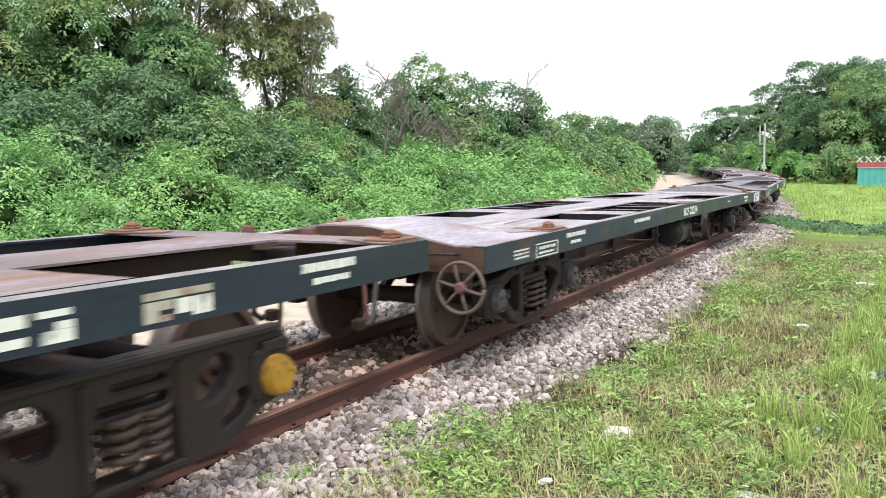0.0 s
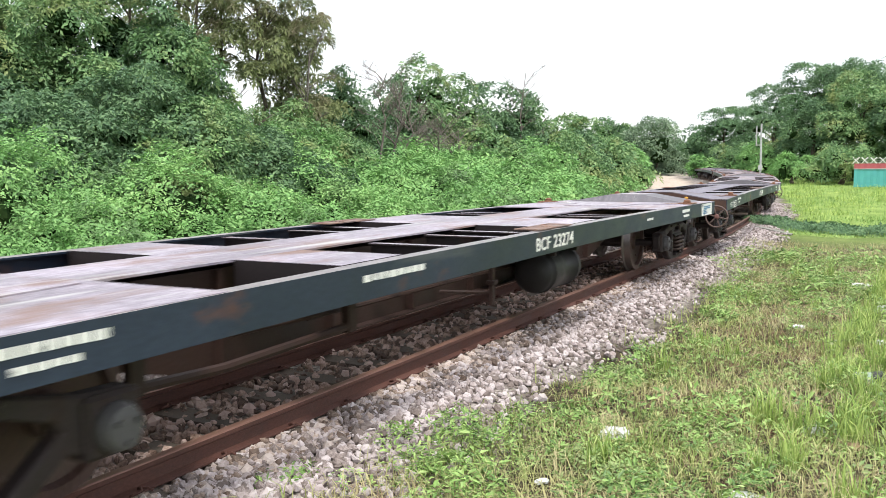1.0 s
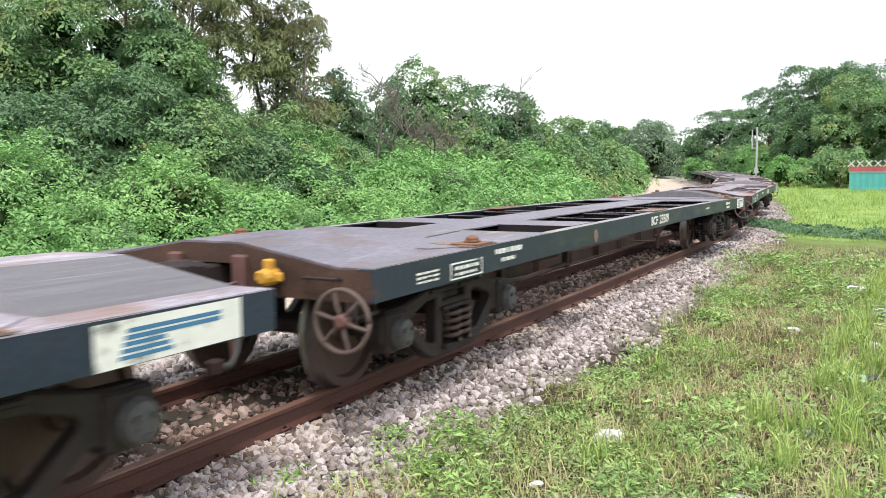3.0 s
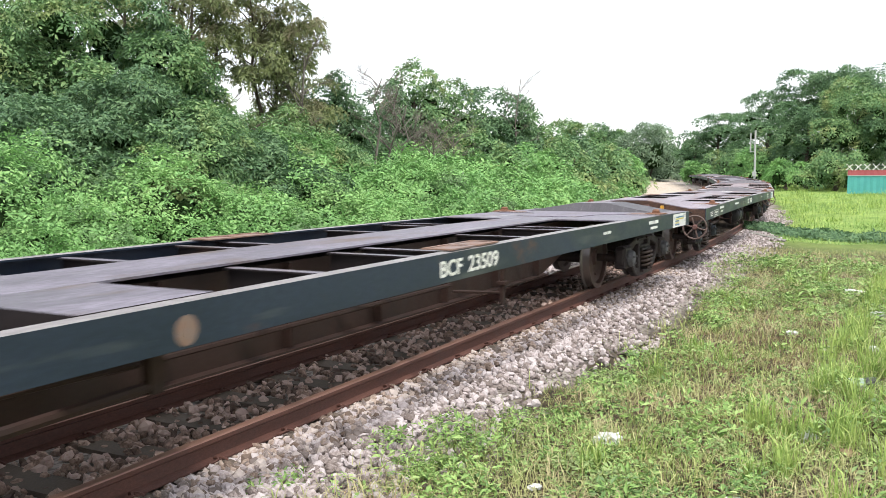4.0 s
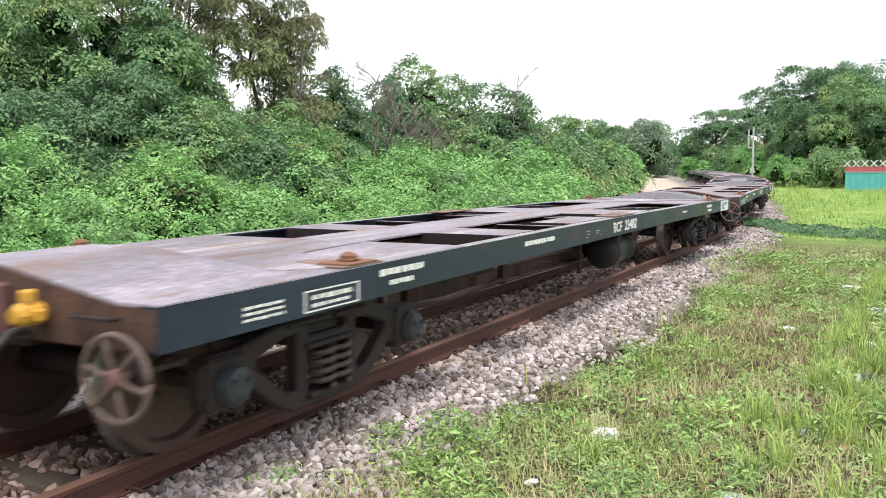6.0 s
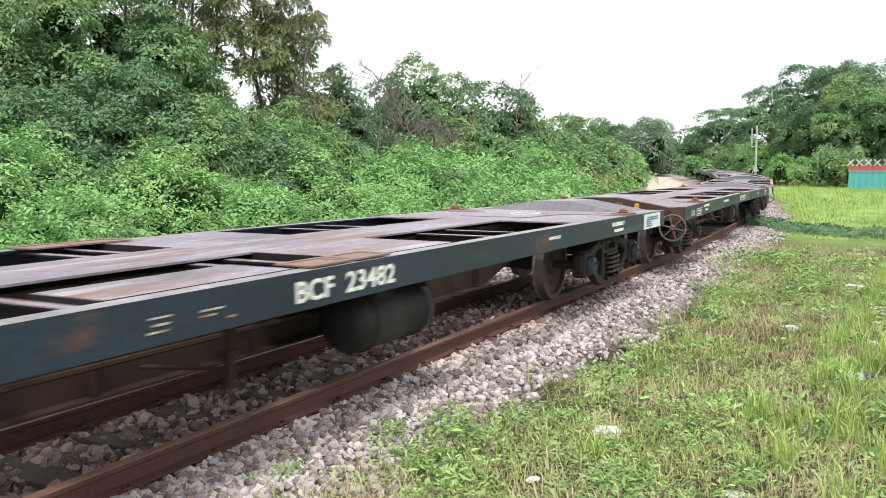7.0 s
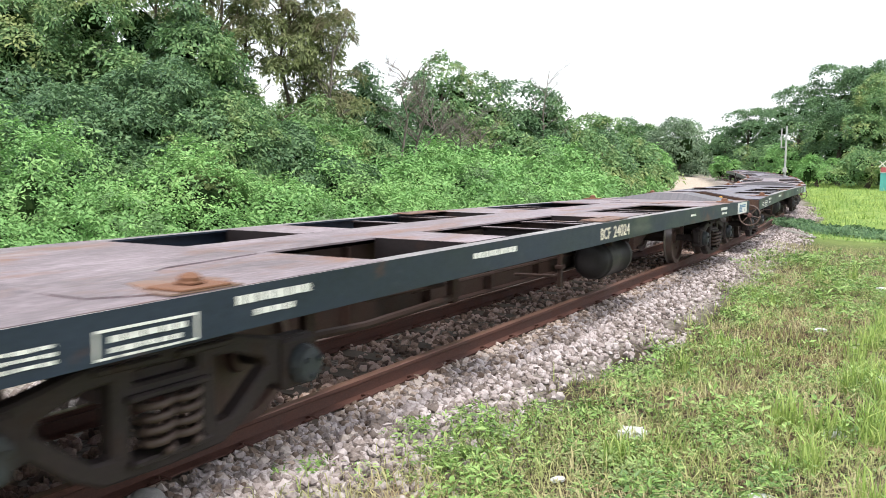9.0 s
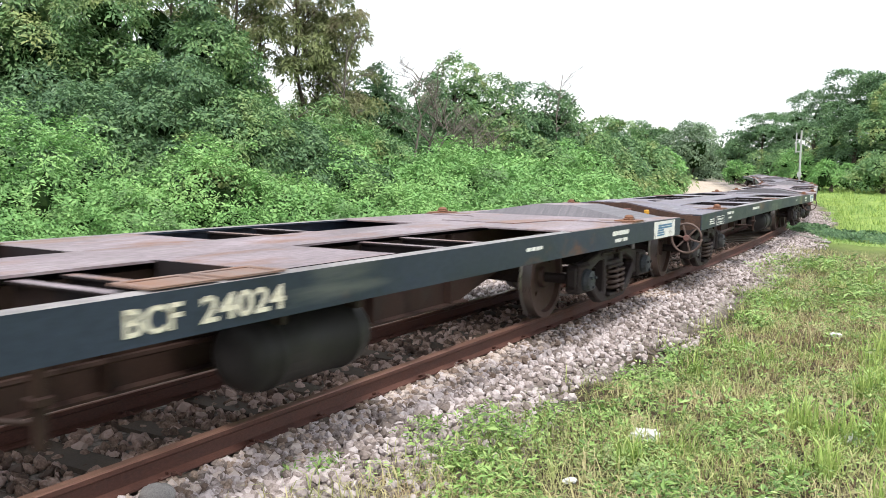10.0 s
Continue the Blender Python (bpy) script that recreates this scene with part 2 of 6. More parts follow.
M_LEAF_OLIVE = material("olive_brown_leaf", [(0.135, 0.1667, 0.0792), (0.2322, 0.2818, 0.121), (0.3564, 0.3967, 0.1815)], 0.4, 3, (0.5, 0.7), 0, 0, stain=(0.29, 0.26, 0.17), stain_scale=0.5, stain_at=(0.5, 0.62), island=0.14, translucent=0.4, random_shift=False)
M_GRASS = material("grass_blade", [(0.158, 0.2129, 0.05899), (0.2935, 0.3726, 0.1107), (0.4741, 0.4896, 0.2064)], 0.5, 3, (0.5, 0.75), 0, 0, stain=(0.5018, 0.4355, 0.2484), stain_scale=1.1, stain_at=(0.46, 0.60), island=0.17, translucent=0.2, random_shift=False)
M_LEAF_VERGE = material("verge_weed_leaf", [(0.1159, 0.214, 0.0612), (0.2415, 0.4002, 0.1071), (0.3864, 0.5304, 0.1836)], 0.8, 5, (0.45, 0.65), 0, 0, stain=(0.2811, 0.3024, 0.1584), stain_scale=1.6, stain_at=(0.54, 0.66), island=0.17, translucent=0.22, random_shift=False)
M_FIELD = material("field_grass_blade", [(0.1372, 0.2448, 0.063), (0.2352, 0.3876, 0.105), (0.3528, 0.4896, 0.168)], 0.25, 2, (0.5, 0.75), 0, 0, stain=(0.15, 0.27, 0.07), stain_scale=0.45, stain_at=(0.52, 0.68), island=0.15, translucent=0.35, random_shift=False)
M_TUSSOCK = material("bright_tussock_blade", [(0.20, 0.31, 0.075), (0.33, 0.46, 0.12), (0.50, 0.60, 0.20)], 0.8, 4, (0.45, 0.7), 0, 0, island=0.15, translucent=0.4, random_shift=False)
M_BROWNGRASS = material("brown_dead_grass", [(0.14, 0.08, 0.045), (0.26, 0.165, 0.095), (0.40, 0.28, 0.165)], 0.6, 3, (0.6, 0.85), 0, 0, island=0.16, translucent=0.2, random_shift=False)
M_DRY = material("dry_grass", [(0.2057, 0.1376, 0.07772), (0.3366, 0.2409, 0.1457), (0.4488, 0.3355, 0.2138)], 0.6, 3, (0.6, 0.85), 0, 0, island=0.14, translucent=0.25, random_shift=False)
# near-black stand-in for the shade deep inside crowns and bushes
M_CORE_SHADE = material("shade_dark_core", [(0.00889, 0.02028, 0.00663), (0.01778, 0.03744, 0.01193), (0.03261, 0.05615, 0.01857)], 3, 14, (0.8, 0.95), 0, 0.6, spec=0.03, random_shift=False)
M_BARK = material("bark", [(0.05, 0.04, 0.03), (0.11, 0.09, 0.07)], 5, 40, (0.8, 0.95), 0, 0.5)
M_TWIG = material("bare_grey_twig", [(0.12, 0.10, 0.09), (0.20, 0.175, 0.155)], 5, 40, (0.8, 0.95), 0, 0.3)
M_LITTER = material("crumpled_white_plastic", [(0.60, 0.62, 0.64), (0.80, 0.81, 0.82)], 10, 60, (0.35, 0.6), 0, 0.2)
M_CANGREEN = material("green_can", [(0.10, 0.20, 0.14), (0.55, 0.60, 0.55)], 10, 60, (0.3, 0.5), 0.3, 0.1)
M_BLACKPLASTIC = material("black_plastic", [(0.012, 0.012, 0.014), (0.03, 0.03, 0.032)], 10, 60, (0.35, 0.55), 0, 0.1)
M_TEAL = material("teal_sheet", [(0.06, 0.30, 0.30), (0.09, 0.38, 0.37)], 2, 30, (0.45, 0.65), 0, 0.1)
M_REDBAND = material("faded_red_sheet", [(0.33, 0.06, 0.08), (0.42, 0.10, 0.11)], 2, 30, (0.45, 0.65), 0, 0.1)
M_POLE = material("galvanised_pole", [(0.35, 0.36, 0.36), (0.48, 0.49, 0.49)], 5, 50, (0.45, 0.65), 0.2, 0.1)
M_PATH = material("worn_concrete_path", [(0.1693, 0.1625, 0.1429), (0.2474, 0.2437, 0.2143)], 3, 40, (0.8, 0.95), 0, 0.3)

# ---- building helpers ----
def box(bm, x0, x1, y0, y1, z0, z1, bevel=0.0, ny=1):
    """Adds a box to bm, bevelled, cut into ny lengths along y."""
    r = bmesh.ops.create_cube(bm, size=1)
    vs = r["verts"]
    for v in vs:
        v.co = Vector((x0 + (v.co.x + 0.5) * (x1 - x0), y0 + (v.co.y + 0.5) * (y1 - y0), z0 + (v.co.z + 0.5) * (z1 - z0)))
    if bevel:
        es = list({e for v in vs for e in v.link_edges})
        bmesh.ops.bevel(bm, geom=es, offset=bevel, segments=1, affect="EDGES")
    return vs


def extrude_profile(bm, pts, stations, close=True):
    """Sweeps a closed outline of (a, b) through stations: functions from (a, b) to a place."""
    rings = [[bm.verts.new(f(a, b)) for a, b in pts] for f in stations]
    k = len(pts)
    for r0, r1 in zip(rings, rings[1:]):
        for i in range(k):
            bm.faces.new((r0[i], r0[(i + 1) % k], r1[(i + 1) % k], r1[i]))
    if close:
        bm.faces.new(rings[0][::-1])
        bm.faces.new(rings[-1])
    bmesh.ops.recalc_face_normals(bm, faces=bm.faces)


def lathe(bm, prof, segs=24, axis="x", centre=(0, 0, 0)):
    """Turns an outline of (along, radius) round an axis."""
    c = Vector(centre)
    rings = []
    for a, r in prof:
        ring = []
        for i in range(segs):
            p, q = r * math.cos(2 * math.pi * i / segs), r * math.sin(2 * math.pi * i / segs)
            ring.append(bm.verts.new(c + (Vector((a, p, q)) if axis == "x" else Vector((p, a, q)) if axis == "y" else Vector((p, q, a)))))
        rings.append(ring)
    for r0, r1 in zip(rings, rings[1:]):
        for i in range(segs):
            bm.faces.new((r0[i], r0[(i + 1) % segs], r1[(i + 1) % segs], r1[i]))
    bm.faces.new(rings[0][::-1])
    bm.faces.new(rings[-1])
    bmesh.ops.recalc_face_normals(bm, faces=bm.faces)


def tube(bm, pts, r, segs=8, taper=1.0):
    """A round bar along points."""
    pts = [Vector(p) for p in pts]
    rings = []
    for i, p in enumerate(pts):
        d = (pts[min(i + 1, len(pts) - 1)] - pts[max(i - 1, 0)]).normalized()
        u = d.orthogonal().normalized()
        w = d.cross(u)
        rr = r * (1 + (taper - 1) * i / (len(pts) - 1))
        if rings:
            # keep the ring from twisting
            u0 = (rings[-1][0].co - pts[i - 1])
            u = (u0 - d * u0.dot(d)).normalized()
            w = d.cross(u)
        rings.append([bm.verts.new(p + rr * (u * math.cos(2 * math.pi * k / segs) + w * math.sin(2 * math.pi * k / segs))) for k in range(segs)])
    for r0, r1 in zip(rings, rings[1:]):
        for k in range(segs):
            bm.faces.new((r0[k], r0[(k + 1) % segs], r1[(k + 1) % segs], r1[k]))
    bm.faces.new(rings[0][::-1])
    bm.faces.new(rings[-1])


def finish(bm, name, mats, smooth=False):
    me = bpy.data.meshes.new(name)
    bm.normal_update()
    bm.to_mesh(me)
    bm.free()
    for m in (mats if isinstance(mats, (list, tuple)) else [mats]):
        me.materials.append(m)
    if smooth:
        me.shade_smooth()
    return me


MESHES = {}


def part(name, build, mats, parent, label="", at=None, key=None, smooth=False):
    """One mesh object under a thing or a part; build(bm) shapes it. Alike parts with a key share their mesh."""
    k = key and (name, key)
    if k and k in MESHES:
        me = MESHES[k]
    else:
        bm = bmesh.new()
        build(bm)
        me = finish(bm, name, mats, smooth)
        if k:
            MESHES[k] = me
    ob = new(name, me)
    ob.parent = parent
    if at is not None:
        ob.matrix_basis = at
    if label:
        ob["label"] = label
    return ob


def mesh_np(name, verts, faces, mats, smooth=False):
    """A mesh from arrays; faces all have the same number of corners."""
    me = bpy.data.meshes.new(name)
    verts, faces = np.asarray(verts, np.float32), np.asarray(faces, np.int32)
    nf, k = faces.shape
    me.vertices.add(len(verts))
    me.vertices.foreach_set("co", verts.ravel())
    me.loops.add(nf * k)
    me.loops.foreach_set("vertex_index", faces.ravel())
    me.polygons.add(nf)
    me.polygons.foreach_set("loop_start", np.arange(0, nf * k, k, dtype=np.int32))
    for m in (mats if isinstance(mats, (list, tuple)) else [mats]):
        me.materials.append(m)
    me.update(calc_edges=True)
    if smooth:
        me.shade_smooth()
    else:
        me.shade_flat()
    return me


# ---- the track's line: straight, then a left-hand curve ----
R, Y0, BEND = 200.0, 14.0, 0.228
S1 = Y0 + R * BEND
EX, EY = R * math.cos(BEND) - R, Y0 + R * math.sin(BEND)


def line(s, off=0.0):
    """Place and heading at s metres along the track, off metres to its right."""
    if s <= Y0:
        return off, s, 0.0
    if s >= S1:
        k = s - S1
        return EX - k * math.sin(BEND) + off * math.cos(BEND), EY + k * math.cos(BEND) + off * math.sin(BEND), BEND
    a = (s - Y0) / R
    return (R + off) * math.cos(a) - R, Y0 + (R + off) * math.sin(a), a


def line_np(s, o):
    """The same for many places."""
    a = np.clip((s - Y0) / R, 0, BEND)
    k = np.maximum(0, s - S1)
    x = (R + o) * np.cos(a) - R - k * math.sin(BEND)
    y = Y0 + (R + o) * np.sin(a) + k * math.cos(BEND) + np.minimum(0, s - Y0)
    return x, y


def rise(s):
    """The line climbs gently through the curve."""
    k = min(1.0, max(0.0, (s - 28.0) / 55.0))
    return 0.38 * k * k * (3 - 2 * k)


def offset_np(x, y):
    """How far right of the track's middle the places lie."""
    arc = np.hypot(x + R, y - Y0) - R
    along = (x - EX) * -math.sin(BEND) + (y - EY) * math.cos(BEND)
    end = (x - EX) * math.cos(BEND) + (y - EY) * math.sin(BEND)
    return np.where(y <= Y0, x, np.where(along > 0, end, arc))


def rise_np(x, y):
    k = np.clip((y - 28.0) / 55.0, 0, 1)
    return 0.38 * k * k * (3 - 2 * k)


def noise_np(x, y, scale, seed=0):
    """Smooth value noise in -1..1."""
    rng = np.random.RandomState(seed)
    g = rng.rand(256, 256) * 2 - 1
    u, v = x / scale, y / scale
    i, j = np.floor(u).astype(int), np.floor(v).astype(int)
    a, b = u - i, v - j
    a, b = a * a * (3 - 2 * a), b * b * (3 - 2 * b)
    i, j = i % 256, j % 256
    i1, j1 = (i + 1) % 256, (j + 1) % 256
    return (g[i, j] * (1 - a) + g[i1, j] * a) * (1 - b) + (g[i, j1] * (1 - a) + g[i1, j1] * a) * b


def ground_np(x, y):
    """Height of the ground: ballast bed, verge, dirt road, weed bank."""
    x, y = np.asarray(x, float), np.asarray(y, float)
    o = offset_np(x, y)
    z = np.interp(o, [-60, -30, -16, -11.5, -8.2, -6.4, -4, -2.2, -1.3, -0.65, -0.45, 0.45, 0.65, 1.15, 1.9, 3.5, 10, 40],
                  [2.2, 1.9, 1.35, 1.0, 0.35, -0.2, -0.28, -0.3, -0.19, -0.185, -0.18, -0.18, -0.19, -0.185, -0.265, -0.27, -0.25, -0.2])
    z = z + np.where(o > 1.4, 0.035 * noise_np(x, y, 0.9, 3) + 0.03 * noise_np(0.8 * x + 0.6 * y, 0.8 * y - 0.6 * x, 0.3, 4), 0) + np.where(o < -7, 0.25 * noise_np(x, y, 2.5, 5), 0.0)
    return z + rise_np(x, y)

# ---- ground: one sheet to the horizon ----
def axis_steps(*runs):
    out = []
    for a, b, st in runs:
        out += list(np.arange(a, b, st))
    return np.array(out + [runs[-1][1]])


def build_ground():
    xs = axis_steps((-420, -60, 24), (-60, -20, 2), (-20, -3, 0.5), (-3, 8, 0.14), (8, 30, 1.0), (30, 420, 26))
    ys = axis_steps((-60, -4, 4), (-4, 1, 0.5), (1, 18, 0.14), (18, 60, 0.6), (60, 140, 3), (140, 700, 30))
    gx, gy = np.meshgrid(xs, ys, indexing="ij")
    gz = ground_np(gx, gy)
    nx, ny = gx.shape
    idx = np.arange(nx * ny).reshape(nx, ny)
    f = np.stack([idx[:-1, :-1], idx[1:, :-1], idx[1:, 1:], idx[:-1, 1:]], -1).reshape(-1, 4)
    v = np.stack([gx, gy, gz], -1).reshape(-1, 3)
    m = bpy.data.materials.new("ground")
    m.use_nodes = True
    n, l = m.node_tree.nodes, m.node_tree.links
    b = n["Principled BSDF"]
    tc = n.new("ShaderNodeTexCoord")

    def nz(s, d=8):
        k = n.new("ShaderNodeTexNoise")
        k.inputs["Scale"].default_value, k.inputs["Detail"].default_value = s, d
        l.new(tc.outputs["Object"], k.inputs["Vector"])
        return k.outputs[0]

    def ramp(src, c0, c1, p0=0.35, p1=0.65):
        k = n.new("ShaderNodeValToRGB")
        k.color_ramp.elements[0].position, k.color_ramp.elements[0].color = p0, (*c0, 1)
        k.color_ramp.elements[1].position, k.color_ramp.elements[1].color = p1, (*c1, 1)
        l.new(src, k.inputs[0])
        return k.outputs[0]
    soil = ramp(nz(14), (0.020, 0.019, 0.011), (0.085, 0.064, 0.042))
    sand = ramp(nz(3), (0.36, 0.30, 0.24), (0.52, 0.45, 0.38))
    bed = ramp(nz(26), (0.10, 0.085, 0.072), (0.36, 0.325, 0.30), 0.36, 0.6)
    weeds = ramp(nz(1.5), (0.04, 0.09, 0.025), (0.09, 0.18, 0.05))
    turf = ramp(nz(0.8), (0.14, 0.22, 0.05), (0.26, 0.35, 0.09))
    col = soil
    for name, c in (("turf", turf), ("sand", sand), ("bed", bed), ("weeds", weeds)):
        at = n.new("ShaderNodeAttribute")
        at.attribute_name = name
        mx = n.new("ShaderNodeMix")
        mx.data_type = "RGBA"
        l.new(at.outputs["Fac"], mx.inputs["Factor"])
        l.new(col, mx.inputs["A"])
        l.new(c, mx.inputs["B"])
        col = mx.outputs["Result"]
    l.new(col, b.inputs["Base Color"])
    b.inputs["Roughness"].default_value = 0.95
    b.inputs["Specular IOR Level"].default_value = 0.2
    bp = n.new("ShaderNodeBump")
    bp.inputs["Strength"].default_value, bp.inputs["Distance"].default_value = 0.6, 0.03
    l.new(nz(30), bp.inputs["Height"])
    l.new(bp.outputs[0], b.inputs["Normal"])
    me = mesh_np("ground", v, f, m, smooth=True)
    o = offset_np(gx, gy).ravel() + 0.25 * noise_np(gx, gy, 0.7, 8).ravel() + 0.35 * noise_np(gx, gy, 2.3, 9).ravel()
    far = np.clip((gy.ravel() - 20) / 5, 0, 1)
    masks = {"bed": np.clip((o + 2.3) / 0.3, 0, 1) * np.clip((1.75 - o) / 0.3, 0, 1),
             "sand": np.clip((o + 6.9) / 0.5, 0, 1) * np.clip((-2.0 - o) / 0.3, 0, 1),
             "weeds": np.clip((-6.4 - o) / 0.5, 0, 1),
             "turf": np.maximum(far, np.maximum(np.clip((1.5 - gy.ravel()) / 0.5, 0, 1), np.clip((gx.ravel() - 5.0 - 0.24 * gy.ravel()) / 0.6, 0, 1))) * np.clip((o - 1.5) / 0.5, 0, 1)}
    for k, a in masks.items():
        me.attributes.new(k, "FLOAT", "POINT").data.foreach_set("value", a.astype(np.float32))
    g = new("ground", me)
    tagged(g, "grassy verge, pale dirt road and stony track bed", "ground", kind="structure")


build_ground()

# ---- rails, sleepers, ballast ----
RAIL = [(-0.06, -0.14), (0.06, -0.14), (0.06, -0.13), (0.012, -0.115), (0.009, -0.045), (0.034, -0.03), (0.034, -0.006), (0.026, 0.0), (-0.026, 0.0), (-0.034, -0.006), (-0.034, -0.03), (-0.009, -0.045), (-0.012, -0.115), (-0.06, -0.13)]


def build_rail(side):
    bm = bmesh.new()
    ss = list(np.arange(-24, 14, 2.0)) + list(np.arange(14, 210, 2.0))

    def station(s):
        def f(a, b):
            x, y, h = line(s, side * 0.534 + a)
            return (x, y, b + rise(s))
        return f
    extrude_profile(bm, RAIL, [station(s) for s in ss])
    for fc in bm.faces:
        if fc.normal.z > 0.5 and fc.calc_center_median().z > -0.02:
            fc.material_index = 1
    ob = new("rail", finish(bm, "rail", [M_RAIL, M_RAILTOP]))
    tagged(ob, "rusty steel rail with worn brown head on sleepers", "rail", kind="structure")


build_rail(1)
build_rail(-1)


def build_sleepers():
    def body(bm):
        pts = [(-0.13, -0.30), (0.13, -0.30), (0.11, -0.142), (-0.11, -0.142)]
        xs = [-0.86, -0.62, -0.3, 0.3, 0.62, 0.86]
        dip = [-0.05, 0.0, -0.01, -0.01, 0.0, -0.05]
        extrude_profile(bm, pts, [(lambda a, b, x=x, d=d: (x, a, b + (d if b > -0.2 else 0))) for x, d in zip(xs, dip)])

    def clip(bm):
        # bent spring clip that holds the rail's foot
        pts = [(0.0, -0.05, 0.0), (0.03, -0.05, 0.015), (0.055, -0.02, 0.03), (0.03, 0.0, 0.035), (-0.01, 0.015, 0.02), (0.03, 0.04, 0.025), (0.06, 0.055, 0.01)]
        tube(bm, pts, 0.008, 5)
    first = True
    for i in range(-9, 92):
        s = 3.77 - 0.03 + i * 0.63
        x, y, h = line(s)
        ob = new("railway_sleeper", None)
        ob.matrix_basis = pose(x, y, rise(s), 0, 0, math.degrees(h))
        tagged(ob, "grimy concrete railway sleeper bedded in ballast", "sleeper", "sleepers of the track")
        part("beam", body, M_CONCRETE, ob, key=1)
        if -6 <= s <= 14:
            for sx in (-1, 1):
                for k in (-1, 1):
                    part("rail_clip", clip, M_RAIL, ob, at=pose(sx * 0.534 + k * 0.05, 0, -0.135, 0, 0, 0 if k > 0 else 180), key=1)


build_sleepers()


def stones(name, n, area, size, mat, label, seed, sink=0.25):
    """Crushed stones: broken twenty-sided lumps strewn over the bed."""
    rng = np.random.RandomState(seed)
    bm = bmesh.new()
    bmesh.ops.create_icosphere(bm, subdivisions=1, radius=1)
    bv = np.array([v.co for v in bm.verts])
    bf = np.array([[v.index for v in f.verts] for f in bm.faces])
    bm.free()
    o, s = area(rng, n)
    n = len(o)
    x, y = line_np(s, o)
    z = ground_np(x, y)
    sz = size[0] + (size[1] - size[0]) * rng.rand(n) ** 1.6
    v = bv[None] * (1 + 0.5 * (rng.rand(n, len(bv), 1) - 0.5)) * (0.55 + 0.75 * rng.rand(n, 1, 3)) * sz[:, None, None]
    # a random turn for each stone
    q = rng.randn(n, 4)
    q /= np.linalg.norm(q, axis=1, keepdims=True)
    w, a, b, c = q.T
    rot = np.stack([np.stack([1 - 2 * (b * b + c * c), 2 * (a * b - c * w), 2 * (a * c + b * w)], -1), np.stack([2 * (a * b + c * w), 1 - 2 * (a * a + c * c), 2 * (b * c - a * w)], -1), np.stack([2 * (a * c - b * w), 2 * (b * c + a * w), 1 - 2 * (a * a + b * b)], -1)], 1)
    v = np.einsum("nij,nkj->nki", rot, v)
    v += np.stack([x, y, z + sz * (0.5 - sink) + 0.02 * rng.rand(n)], -1)[:, None, :]
    f = (bf[None] + (np.arange(n) * len(bv))[:, None, None]).reshape(-1, 3)
    ob = new(name, mesh_np(name, v.reshape(-1, 3), f, mat))
    tagged(ob, label, "gravel", kind="stuff")


def shoulder(rng, n):
    s = 1.5 + 40 * rng.rand(n * 2) ** 2.25
    o = 0.60 + 1.35 * rng.rand(n * 2)
    edge = 1.35 + 0.3 * np.interp(s, [2, 5, 8, 12, 20], [-0.6, 0.0, 0.9, 0.8, 0.3]) + 0.3 * noise_np(s, s * 0, 0.8, 21) 
    keep = o < edge + 0.25 * rng.randn(n * 2)
    return o[keep][:n], s[keep][:n]


def between(rng, n):
    s = 1.0 + 20 * rng.rand(n) ** 1.3
    o = -0.49 + 0.98 * rng.rand(n)
    k = ((s - 3.74) / 0.63 + 0.5) % 1 - 0.5
    keep = (np.abs(k) > 0.19) | (rng.rand(n) < 0.4)
    return o[keep], s[keep]


def far_side(rng, n):
    s = 1.0 + 24 * rng.rand(n)
    o = -0.62 - 1.5 * rng.rand(n)
    return o, s


stones("ballast", 17000, shoulder, (0.018, 0.041), M_STONE, "pale grey and buff crushed stone along the rail", 1)


def by_rail(rng, n):
    return 0.60 + 0.4 * rng.rand(n) ** 1.7, 1.5 + 14 * rng.rand(n) ** 1.3


stones("ballast", 2400, by_rail, (0.020, 0.040), M_STONE_TAN, "tan rust-stained crushed stone against the rail", 4, 0.05)
stones("ballast", 5000, between, (0.025, 0.046), M_STONE_BROWN, "brown-grimed crushed stone between the sleepers", 2)
stones("ballast", 2600, far_side, (0.028, 0.055), M_STONE, "pale crushed stone on the far side of the track", 3)

# ---- the flat wagons ----
PIN, OVER = 5.9925, 1.65
WHEEL_R = 0.41


def camber(bm):
    for v in bm.verts:
        v.co.z += 0.03 * (1 - min(1.0, (v.co.y / 7.64) ** 2))


def wheel_mesh(bm):
    # along x outward: flange inside, tapered tread, dished web, hub
    prof = [(-0.035, 0.05), (-0.035, 0.09), (-0.02, 0.10), (-0.005, 0.33), (-0.04, 0.35), (-0.045, 0.43), (-0.03, 0.435), (-0.015, WHEEL_R), (0.075, WHEEL_R - 0.006), (0.08, 0.345), (0.035, 0.33), (0.02, 0.11), (0.06, 0.095), (0.06, 0.05)]
    lathe(bm, prof, 40)
    for f in bm.faces:
        c = f.calc_center_median()
        r = math.hypot(c.y, c.z)
        if r > 0.395:
            f.material_index = 1
    # two lifting holes' bosses and chalk marks give the disc its turning marks
    for a in (0.4, 0.4 + math.pi):
        bmesh.ops.create_cone(bm, cap_ends=True, segments=8, radius1=0.022, radius2=0.018, depth=0.02,
                              matrix=Matrix.Translation((0.034, 0.22 * math.cos(a), 0.22 * math.sin(a))) @ pose(0, 0, 0, 0, 90, 0))


def coil_mesh(bm):
    pts, turns, r = [], 4.2, 0.072
    for i in range(int(turns * 12) + 1):
        a = 2 * math.pi * i / 12
        pts.append((r * math.cos(a), r * math.sin(a), 0.235 * i / (turns * 12)))
    tube(bm, pts, 0.019, 6)


